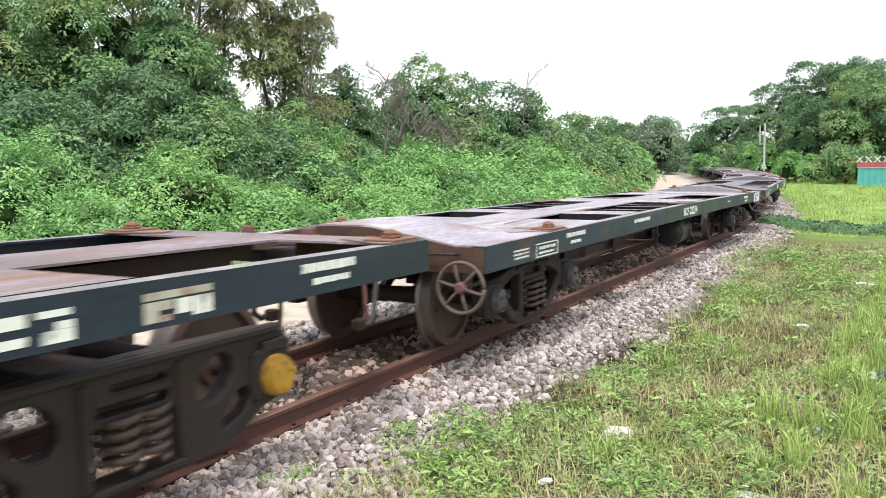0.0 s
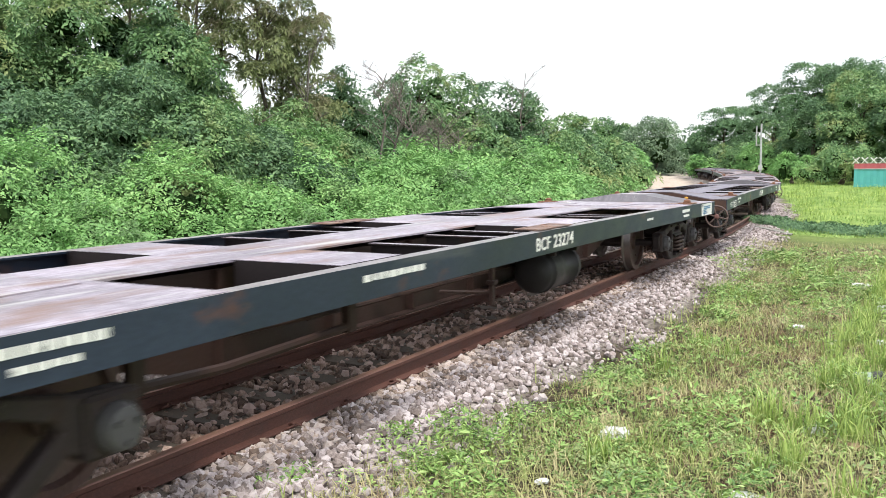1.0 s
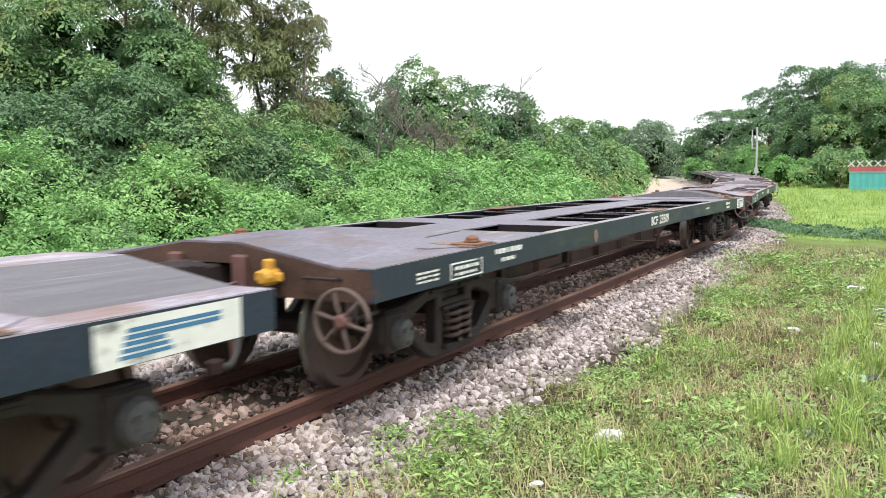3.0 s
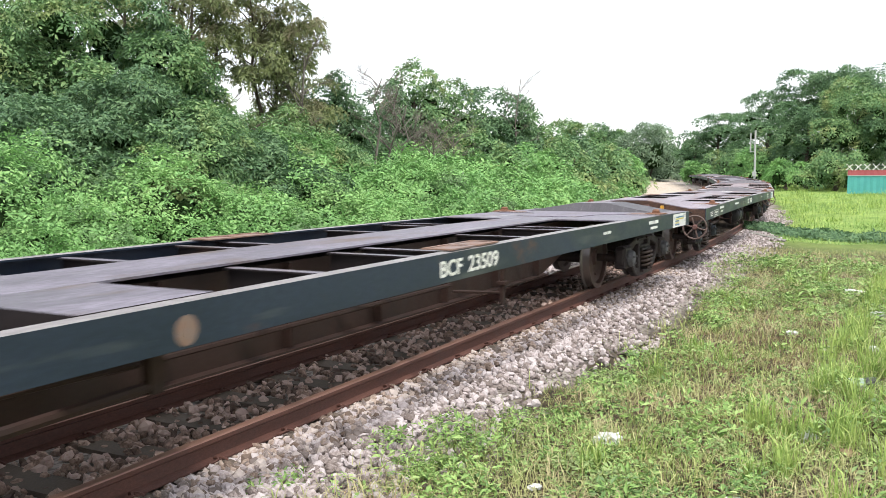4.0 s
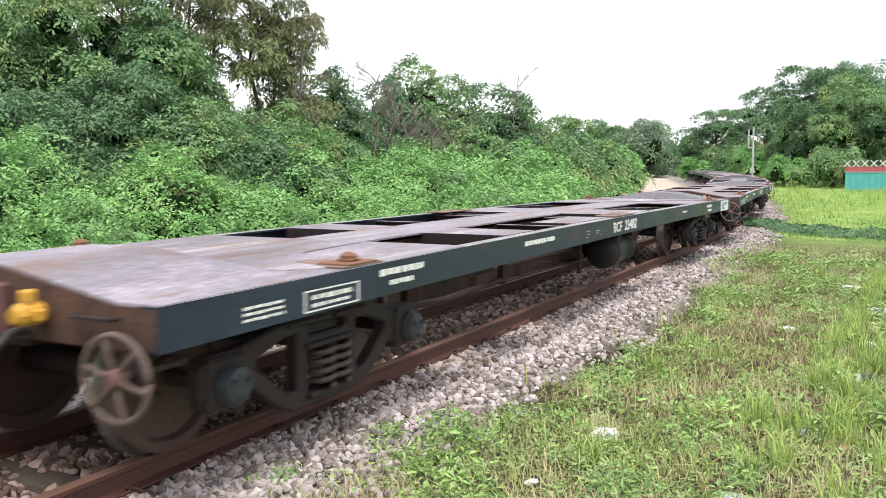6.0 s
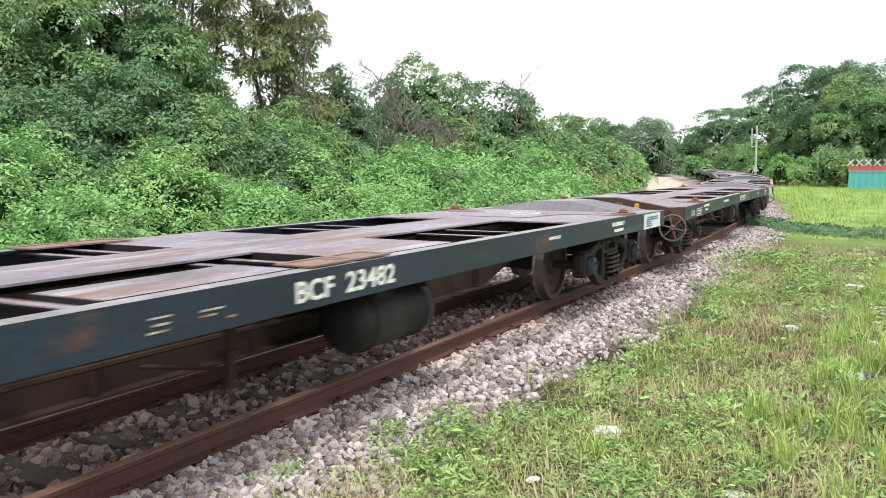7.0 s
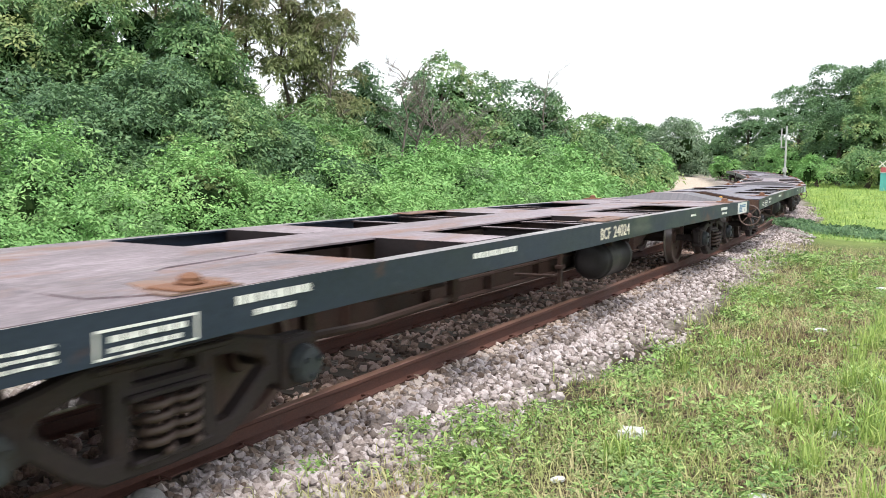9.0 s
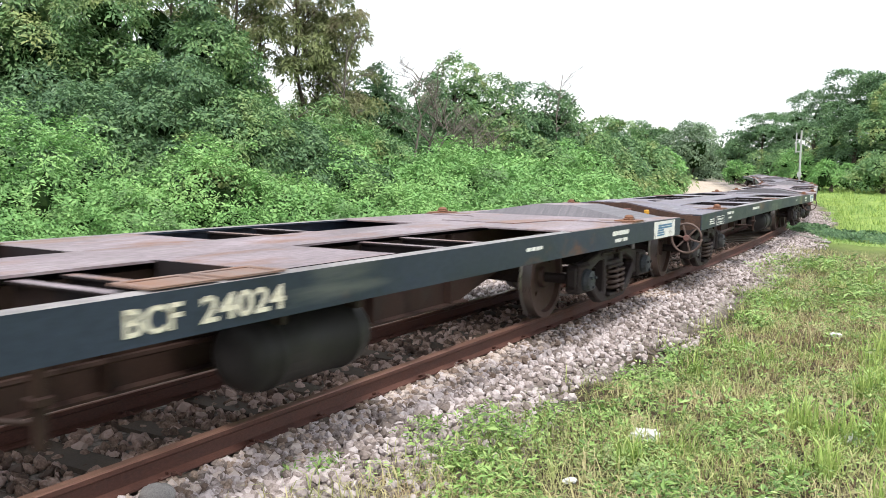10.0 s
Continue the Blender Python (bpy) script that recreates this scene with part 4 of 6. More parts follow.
def wagon(i, number, cap, hump=True, over=OVER, lifted=0.0, logo=True, mirror_wheel=True, deck=M_DECK):
    """A container flat wagon; its origin lies between the bogies, at rail height."""
    w = new("flat_wagon")
    tagged(w, "dark green container flat wagon with worn grey deck on rails", "wagon", "flat wagons of the train")
    wheels = []
    for y in (-PIN, PIN):
        bogie(w, y, cap, wheels, not hump)
    up = pose(0, 0, lifted)
    for k in (1, -1):
        part("side_sill", sill_mesh(over), [M_PAINT, M_EDGE], w, "dark green side beam with worn upper edge", at=up @ pose(0, 0, 0, 0, 0, 0 if k > 0 else 180), key=("s", over))
    part("centre_sill", centre_sill_mesh, M_BROWN, w, "red-brown fish-bellied centre girder", at=up, key=1)
    if hump:
        part("centre_deck", centre_deck_mesh, deck, w, at=up, key=deck.name)
    else:
        part("centre_deck", lambda bm: centre_deck_mesh(bm, -(PIN + over - 0.42), PIN + over - 0.42), deck, w, at=up)
        for m in (-1, 1):
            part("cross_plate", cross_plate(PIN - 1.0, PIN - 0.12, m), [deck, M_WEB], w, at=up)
    for sg in (-1, 1):
        part("end_deck", end_deck(sg, over, hump), [deck, RAMPS.get(deck.name, M_RAMP)], w, at=up, key=("e", sg, over, hump, deck.name))
        if hump:
            part("deck_plate", deck_plate(sg), deck, w, at=up, key=("d", sg, deck.name))
        ye = sg * (PIN + over)
        for m in (-1, 1):
            part("pocket_lug", lambda bm: box(bm, -0.05, 0.05, -0.06, 0.0, 0.74, 0.98, 0.012), M_RED, w, "red-brown steel lug beside the drawgear pocket", at=up @ pose(m * 0.27, ye, 0, 0, 0, 0 if sg < 0 else 180), key=1)
        part("grab_iron", lambda bm: tube(bm, [(0.12, 0, 0.86), (0.12, -0.05, 0.86), (-0.12, -0.05, 0.86), (-0.12, 0, 0.86)], 0.011, 6), M_GRIME, w, at=up @ pose(0.9, ye, 0, 0, 0, 0 if sg < 0 else 180), key=1)
        part("headstock", headstock_mesh(sg, over, hump), M_ENDPLATE, w, "rusty brown end plate", at=up, key=("h", sg, over, hump))
    f = lambda v: v - PIN
    plates, cross = LAYOUT.get(i, LAYOUT[4])
    for a, b in plates:
        for m in (-1, 1):
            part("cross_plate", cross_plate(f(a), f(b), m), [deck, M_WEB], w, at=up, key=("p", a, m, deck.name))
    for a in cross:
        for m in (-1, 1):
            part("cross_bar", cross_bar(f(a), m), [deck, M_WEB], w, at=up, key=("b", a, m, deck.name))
    if i == 3:
        part("cross_plate", cross_plate(f(4.15), f(5.42), 1, 0.69), [deck, M_WEB], w, at=up)
        for a, b, z in ((4.28, 4.41, 0.86), (4.30, 4.39, 0.83), (4.27, 4.38, 0.80), (4.58, 4.74, 0.85), (4.58, 4.68, 0.825), (4.76, 4.82, 0.80)):
            bars(w, f(a), f(b), z, 0.012, M_STENCIL)
    ys = [-PIN, PIN, -0.33, 0.11] if hump else [PIN + over - 0.27, -PIN - over + 0.27]
    for y in ys:
        for m in (-1, 1):
            cz = 0.932 + lifted + 0.03 * (1 - min(1, (y / 7.64) ** 2))
            part("lock_pad", mid_pad_mesh if abs(y) < 1 else lock_pad_mesh, M_PAD, w, at=pose(m * 1.13, y, cz, 0, 0, 0 if m > 0 else 180), key=abs(y) < 1)
            if abs(y) > 1:
                part("container_lock", lock_mesh, M_ORANGE, w, "rust-orange container lock pin", at=pose(m * 1.13, y, cz + 0.008, 0, 0, 0 if m > 0 else 180), key=1)
    if mirror_wheel:
        hw = part("handwheel", handwheel_mesh, M_RIM, w, "rusty brown spoked brake handwheel", at=pose(1.09, -(PIN + over) - 0.1, 0.62), key=1, smooth=True)
        part("hub", hub_mesh, M_RED, hw, key=1)
        for k in range(6):
            part("spoke", spoke_mesh, M_RIM, hw, at=pose(0, 0, 0, 0, 60 * k + 14, 0), key=1)
        part("handwheel_shaft", lambda bm: tube(bm, [(1.09, -(PIN + over) - 0.08, 0.62), (1.09, -(PIN + over) + 0.3, 0.62)], 0.018, 8), M_GRIME, w, key=("hs", over))
        part("bracket", lambda bm: box(bm, 1.05, 1.13, -(PIN + over) + 0.0, -(PIN + over) + 0.02, 0.56, 0.72, 0.004), M_GRIME, w, key=("br", over))
    for sg in (-1, 1):
        turn = 0 if sg < 0 else 180
        ye = sg * (PIN + over)
        part("coupler", coupler_mesh, M_GRIME, w, "grimy automatic knuckle coupler", at=pose(0, ye + sg * 0.22, 0.83 + lifted * 0.3, 0, 0, turn), key=1)
        h = part("brake_hose", hose_mesh, M_RUBBER, w, "black rubber brake hose", at=pose(-sg * 0.42, ye + sg * 0.02, 0.76, 0, 0, turn), key=1, smooth=True)
        part("hose_end", hose_end_mesh, M_BROWN, h, key=1)
        part("angle_cock", cock_mesh, M_YELLOW, w, "chipped yellow brake cock", at=pose(-sg * 0.55, ye + sg * 0.09, 0.86, 0, 0, turn), key=1)
        part("uncoupling_lever", lambda bm: tube(bm, [(0.15, 0, 0.05), (0.15, -0.12, 0.05), (0.18, -0.14, -0.3), (0.18, -0.12, -0.42)], 0.018, 6), M_RED, w, at=pose(0.1, ye, 0.75, 0, 0, turn), key=1)
    if i != 2:
        part("air_tank", tank_mesh, M_TANK, w, "black cylindrical air tank slung under the frame", at=pose(0.74, f(6.98), 0.45), key=1, smooth=True)
    for v in (6.635, 7.325) if i != 2 else ():
        part("tank_strap", lambda bm: box(bm, 0.50, 0.94, -0.025, 0.025, 0.62, 0.73, 0.004), M_GRIME, w, at=pose(0, f(v), 0), key=1)
    part("brake_rigging", rod_mesh, M_BROWN, w, "brown brake rods and levers", key=1)
    part("brake_lever", lambda bm: [box(bm, 0.86, 0.90, -0.03, 0.03, 0.32, 0.73, 0.006), box(bm, 0.84, 0.92, -0.045, 0.045, 0.50, 0.54, 0.006), tube(bm, [(0.88, 0, 0.43), (0.5, -0.25, 0.45)], 0.015, 6)], M_BROWN, w, "brown brake lever hanging below the frame", at=pose(0, f(5.2 if i != 2 else 7.2), 0), key=1)
    # painted marks
    if number:
        faded = i == 4
        a, b = {1: (5.29, 5.72), 3: (5.28, 5.76), 4: (5.30, 5.71)}.get(i, (5.23, 5.69))
        lettering(w, number[:3] + (" " if faded else ""), f(a), 0.795 + lifted, 0.108, wide=1.14 if faded else 1.32, mat=M_CREAM if faded else None)
        lettering(w, number[4:], f(b), 0.795 + lifted, 0.112, mat=M_CREAM if faded else None)
    rg = random.Random(i)
    zz = 0.005 + lifted
    for k in range(3):
        bars(w, f(-1.11), f(-0.79), 0.765 + zz + k * 0.03, 0.016, gaps=0.012, rng=rg)
    for a, b, z, h in ((-0.62, -0.08, 0.735, 0.012), (-0.62, -0.08, 0.845, 0.012), (-0.62, -0.605, 0.735, 0.12), (-0.095, -0.08, 0.735, 0.12), (-0.55, -0.15, 0.80, 0.028), (-0.55, -0.18, 0.76, 0.022)):
        bars(w, f(a), f(b), z + zz, h, gaps=0.014 if h in (0.028, 0.022) else 0, rng=rg)
    bars(w, f(0.16), f(0.72), 0.85 + zz, 0.042, gaps=0.012, rng=rg)
    bars(w, f(0.28), f(0.58), 0.785 + zz, 0.032, gaps=0.012, rng=rg)
    if i != 2:
        bars(w, f(2.56), f(3.3), 0.845 + zz, 0.042, gaps=0.010, rng=rg)
    if not hump:
        # half worn-off painted panel, remains of a number, and two lines of small writing
        bars(w, PIN - 0.18, PIN + 0.22, 0.845 + zz, 0.035, M_STENCIL, name="stencil_panel")
        for a, b, z, h in ((-0.18, -0.10, 0.75, 0.09), (-0.10, -0.02, 0.80, 0.04), (-0.09, -0.03, 0.752, 0.028), (0.0, 0.09, 0.77, 0.068), (0.10, 0.22, 0.752, 0.085)):
            bars(w, PIN + a, PIN + b, z + zz, h, M_WHITE if a > -0.05 else M_STENCIL, name="stencil_panel")
        for a, b, z, h in ((-1.0, -0.72, 0.765, 0.035), (-0.98, -0.72, 0.83, 0.05), (-0.66, -0.52, 0.755, 0.05), (-0.60, -0.52, 0.805, 0.03), (-0.68, -0.53, 0.85, 0.03)):
            bars(w, PIN + a, PIN + b, z + zz, h, name="number_remains")
        bars(w, PIN + 0.88, PIN + 1.38, 0.842 + zz, 0.05, gaps=0.006, rng=rg)
        bars(w, PIN + 0.98, PIN + 1.32, 0.775 + zz, 0.035, gaps=0.006, rng=rg)
        return w, wheels
    if i == 2:
        part("badge", lambda bm: [lathe(bm, [(0.0, 0.07), (0.0015, 0.07)], 20, "x"), lathe(bm, [(0.0016, 0.045), (0.003, 0.045)], 16, "x")], M_PAD, w, "faded round badge", at=pose(1.2512, f(2.81), 0.825 + lifted), key=1)
    if i == 3:
        part("chalk_ring", lambda bm: tube(bm, [(0.15 * math.cos(a), 0.28 * math.sin(a), 0) for a in np.linspace(0, 2 * math.pi, 25)], 0.012, 5), M_LETTER, w, "white painted ring on the deck", at=pose(0.05, PIN - 0.44, 0.953) @ Matrix.Diagonal((1, 1, 0.2, 1)), key=1)
    bars(w, PIN - 0.88, PIN - 0.38, 0.842 + zz, 0.045, gaps=0.005, rng=rg)
    bars(w, PIN - 0.80, PIN - 0.42, 0.775 + zz, 0.035, gaps=0.005, rng=rg)
    bars(w, PIN - 2.9, PIN - 2.6, 0.84 + zz, 0.03, gaps=0.012, rng=rg)
    if logo:
        a = PIN + 0.53
        bars(w, a, a + 0.86, 0.728 + lifted, 0.19, x=1.2512, name="logo_panel")
        for k, m in enumerate((M_BLUE, M_DYELLOW if i == 2 else M_BLUE, M_BLUE, M_DYELLOW if i == 2 else M_BLUE, M_BLUE)):
            bars(w, a + 0.12 + k * 0.012, a + (0.72 if k > 2 else 0.42 - 0.02 * k), 0.752 + k * 0.027 + lifted, 0.02, m, x=1.2526, name="logo_stripe")
    return w, wheels


TRAIN = []
REAR0 = 19.40  # where the second wagon's rear bogie stands at the start
NUMBERS = ["", "BCF 23274", "BCF 23509", "BCF 23482", "BCF 24024", "", "", "", "", ""]
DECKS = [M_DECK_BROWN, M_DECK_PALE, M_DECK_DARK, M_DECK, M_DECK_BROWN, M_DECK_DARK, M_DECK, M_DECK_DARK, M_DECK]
CAPS = [M_YELLOW, M_GREYCAP, M_GREYCAP, M_BLUECAP, M_BLUECAP, M_GREYCAP, M_GREYCAP, M_GREYCAP, M_GREYCAP, M_GREYCAP]
for i in range(9):
    if i == 0:
        w, wh = wagon(0, "", M_YELLOW, hump=False, over=2.25, lifted=0.12, logo=False, mirror_wheel=False, deck=M_DECK_BROWN)
        mid = 2.73 - PIN
    else:
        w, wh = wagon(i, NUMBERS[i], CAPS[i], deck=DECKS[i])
        mid = REAR0 - PIN + 16.285 * (i - 1) + {1: 0.08, 3: 0.05, 4: 0.12}.get(i, 0.0)
    TRAIN.append((w, wh, mid))


def travelled(t):
    """Metres that the train has come at t seconds."""
    return 5.78 * t + 0.045 * t * t - 0.0029 * t ** 3

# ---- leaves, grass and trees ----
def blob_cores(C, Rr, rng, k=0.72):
    """Foliage cores, coloured near-black as inner shade: lumpy closed shapes, as quads."""
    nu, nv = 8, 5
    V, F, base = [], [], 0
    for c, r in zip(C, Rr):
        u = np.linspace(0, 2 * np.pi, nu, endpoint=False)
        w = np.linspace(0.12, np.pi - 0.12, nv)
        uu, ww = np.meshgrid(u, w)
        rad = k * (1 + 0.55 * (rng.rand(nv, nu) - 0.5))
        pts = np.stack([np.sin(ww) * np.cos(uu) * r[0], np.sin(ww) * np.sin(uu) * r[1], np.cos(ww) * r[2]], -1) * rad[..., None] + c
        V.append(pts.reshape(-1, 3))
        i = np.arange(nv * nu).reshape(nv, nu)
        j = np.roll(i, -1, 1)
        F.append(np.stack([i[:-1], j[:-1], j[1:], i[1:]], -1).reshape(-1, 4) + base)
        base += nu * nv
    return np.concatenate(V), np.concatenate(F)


def spray_mesh(name, P, N, R, mat, rng, per=11, leaf=0.6, aspect=0.42, droop=0.4, extra=None):
    """Sprays of leaves: at each P a loose rosette of radius R opens about N, its blades folded at the middle and drooping at the rim."""
    n = len(P)
    up = np.array([0, 0, 1.0])
    ax = N + 0.28 * rng.randn(n, 3)
    ax /= np.linalg.norm(ax, axis=1, keepdims=True) + 1e-9
    u = np.cross(ax, rng.randn(n, 3))
    u /= np.linalg.norm(u, axis=1, keepdims=True) + 1e-9
    w = np.cross(ax, u)
    a = 2 * np.pi * (np.arange(per)[None] * 0.382 + 0.12 * rng.rand(n, per))
    out = 0.25 + 0.75 * ((np.arange(per)[None] + rng.rand(n, per)) / per)
    d = np.cos(a)[..., None] * u[:, None] + np.sin(a)[..., None] * w[:, None]
    A, Q = ax[:, None], R[:, None, None]
    o = out[..., None]
    base = P[:, None] + d * Q * o * 0.5 + A * Q * (0.32 * (1 - o) + 0.10 * rng.randn(n, per, 1))
    t = d * 0.9 + A * 0.55 * (1 - o) - up * droop * o * rng.rand(n, per, 1) + 0.18 * rng.randn(n, per, 3)
    t /= np.linalg.norm(t, axis=2, keepdims=True)
    L = Q * leaf * (0.65 + 0.7 * rng.rand(n, per, 1))
    nn = A + 0.25 * rng.randn(n, per, 3)
    nn = nn - (nn * t).sum(2, keepdims=True) * t
    nn /= np.linalg.norm(nn, axis=2, keepdims=True) + 1e-9
    b = np.cross(nn, t)
    mid = base + t * L * 0.42 + nn * L * 0.07
    tip = base + t * L - up * L * droop * 0.22
    v = np.stack([base, mid + b * L * aspect * 0.5, tip, mid - b * L * aspect * 0.5], 2).reshape(-1, 3)
    f = np.arange(n * per * 4).reshape(-1, 4)
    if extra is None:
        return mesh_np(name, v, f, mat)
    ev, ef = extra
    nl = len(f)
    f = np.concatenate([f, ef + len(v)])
    me = mesh_np(name, np.concatenate([v, ev]), f, [mat, M_CORE_SHADE])
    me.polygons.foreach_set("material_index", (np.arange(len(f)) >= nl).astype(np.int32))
    return me


def bough_points(C, Rr, R, rng, boughs=10, low=-0.35, back=None):
    """Places and outward directions for sprays: each lump bulges into boughs, and the boughs carry the sprays."""
    P, N = [], []
    for c, r in zip(C, Rr):
        m = max(4, int(boughs))
        d = rng.randn(m * 3, 3)
        d /= np.linalg.norm(d, axis=1, keepdims=True)
        d = d[d[:, 2] > low]
        if back is not None:
            # the side turned away from the track grows thinner
            d = d[((d[:, :2] * back).sum(1) < 0.35) | (rng.rand(len(d)) < 0.25)]
        for q in d[:m]:
            k = rng.uniform(0.34, 0.54)
            sr = r * k
            sc = c + q * r * rng.uniform(0.66, 0.86)
            n = max(3, int(2 * np.pi * sr[0] * (sr[0] + sr[2]) * 0.5 / (R * R * 1.05)))
            e = rng.randn(n * 2, 3) + q * 0.7 + np.array([0, 0, 0.35])
            e /= np.linalg.norm(e, axis=1, keepdims=True)
            p = sc + e * sr * (1 + 0.10 * rng.randn(len(e), 1))
            keep = (((p - c) / r) ** 2).sum(1) > 0.50
            p, e = p[keep][:n], e[keep][:n]
            P.append(p)
            N.append(e * 0.75 + np.array([0, 0, 0.6]))
    P, N = np.concatenate(P), np.concatenate(N)
    # nothing grows deep inside a neighbouring lump
    free = np.ones(len(P), bool)
    for c, r in zip(C, Rr):
        free &= (((P - c) / r) ** 2).sum(1) > 0.48
    return P[free], N[free]


def branch_tree(bm, base, top, r, rng, limbs=5, spread=1.6, twigs=0):
    """A tapered, bent trunk with limbs."""
    base, top = Vector(base), Vector(top)
    pts = []
    for i in range(6):
        k = i / 5
        p = base.lerp(top, k) + Vector((rng.randn() * 0.12, rng.randn() * 0.12, 0)) * (1 if 0 < i < 5 else 0)
        pts.append(p)
    tube(bm, pts, r, 8, 0.35)
    for i in range(limbs):
        k = rng.uniform(0.35, 0.95)
        p = base.lerp(top, k)
        a = rng.uniform(0, 2 * math.pi)
        ln = spread * rng.uniform(0.6, 1.2)
        q = p + Vector((math.cos(a) * ln, math.sin(a) * ln, ln * rng.uniform(0.3, 1.0)))
        m = p.lerp(q, 0.5) + Vector((0, 0, 0.15 * ln))
        tube(bm, [p, m, q], r * 0.35, 6, 0.3)
        for j in range(twigs):
            e = q + Vector((rng.randn() * 0.5, rng.randn() * 0.5, rng.uniform(0.1, 0.9))) * (ln * 0.5)
            s = m.lerp(q, rng.uniform(0.2, 1))
            tube(bm, [s, s.lerp(e, 0.5) + Vector((rng.randn() * 0.08, rng.randn() * 0.08, 0.06)), e], r * 0.12, 4, 0.35)


def tree(name, label, x, y, lumps, R, mat, seed, trunk_r=0.14, limbs=6, category="tree", droop=0.4, twigs=0, core=0.42, aspect=0.42, per=11, leaf=0.50, boughs=10, group=""):
    """A tree: trunk with limbs, and a crown of lumps (dx, dy, z, rx, ry, rz) that carry sprays of single leaves."""
    rng = np.random.RandomState(seed)
    z0 = float(ground_np(np.array([x]), np.array([y]))[0])
    ob = new(name)
    ob.matrix_basis = pose(x, y, z0)
    tagged(ob, label, category, group)
    C = np.array([l[:3] for l in lumps], float)
    Rr = np.array([l[3:] for l in lumps], float)
    back = np.array([x - 2.0, y - 6.0])
    P, N = bough_points(C, Rr, R, rng, boughs, back=back / np.linalg.norm(back))
    keep = P[:, 2] > 0.02
    P, N = P[keep], N[keep]
    # shade-coloured cores darken the gaps; the topmost lumps go without
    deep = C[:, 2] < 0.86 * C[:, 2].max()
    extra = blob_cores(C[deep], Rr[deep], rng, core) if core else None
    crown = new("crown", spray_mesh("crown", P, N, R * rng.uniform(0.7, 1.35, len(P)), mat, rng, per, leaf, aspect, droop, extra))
    crown.parent = ob
    top = C[:, 2].max()

    def tr(bm):
        branch_tree(bm, (0, 0, -0.1), (rng.randn() * 0.3, rng.randn() * 0.3, top * 0.82), trunk_r, rng, limbs, max(0.8, float(Rr.mean()) * 1.3), twigs)
    part("trunk", tr, M_BARK, ob, "brown tapered trunk with bare limbs")
    return ob


def mound_lumps(rng, h, w):
    """A creeper-smothered heap: rings of lumps from the ground to one at the top, h high and w wide."""
    out = []
    rings = max(2, int(round(h / (w * 0.34))))
    for j in range(rings):
        k = j / rings
        rad = 0.5 * w * (1 - 0.75 * k ** 1.6)
        m = max(3, int(round(5 - 2.2 * k)))
        a0 = rng.uniform(0, 6.28)
        for i in range(m):
            a = a0 + 2 * math.pi * (i + rng.uniform(-0.25, 0.25)) / m
            r = w * rng.uniform(0.19, 0.30) * (1.05 - 0.3 * k)
            q = rad * rng.uniform(0.65, 1.0)
            out.append((q * math.cos(a), q * math.sin(a), max(0.3, h * (0.12 + 0.78 * k) + rng.uniform(-0.12, 0.12) * w - 0.3 * r), r * rng.uniform(0.95, 1.3), r * rng.uniform(0.95, 1.3), r * rng.uniform(0.75, 1.1)))
    r = w * 0.22
    out.append((rng.uniform(-0.1, 0.1) * w, rng.uniform(-0.1, 0.1) * w, h - r * 0.95, r * 1.15, r * 1.15, r))
    return out


def place(px_az, dist):
    """A place seen from the verge at an angle left of the track's straight, that far off."""
    return 3.96 - math.sin(radians(px_az)) * dist, math.cos(radians(px_az)) * dist


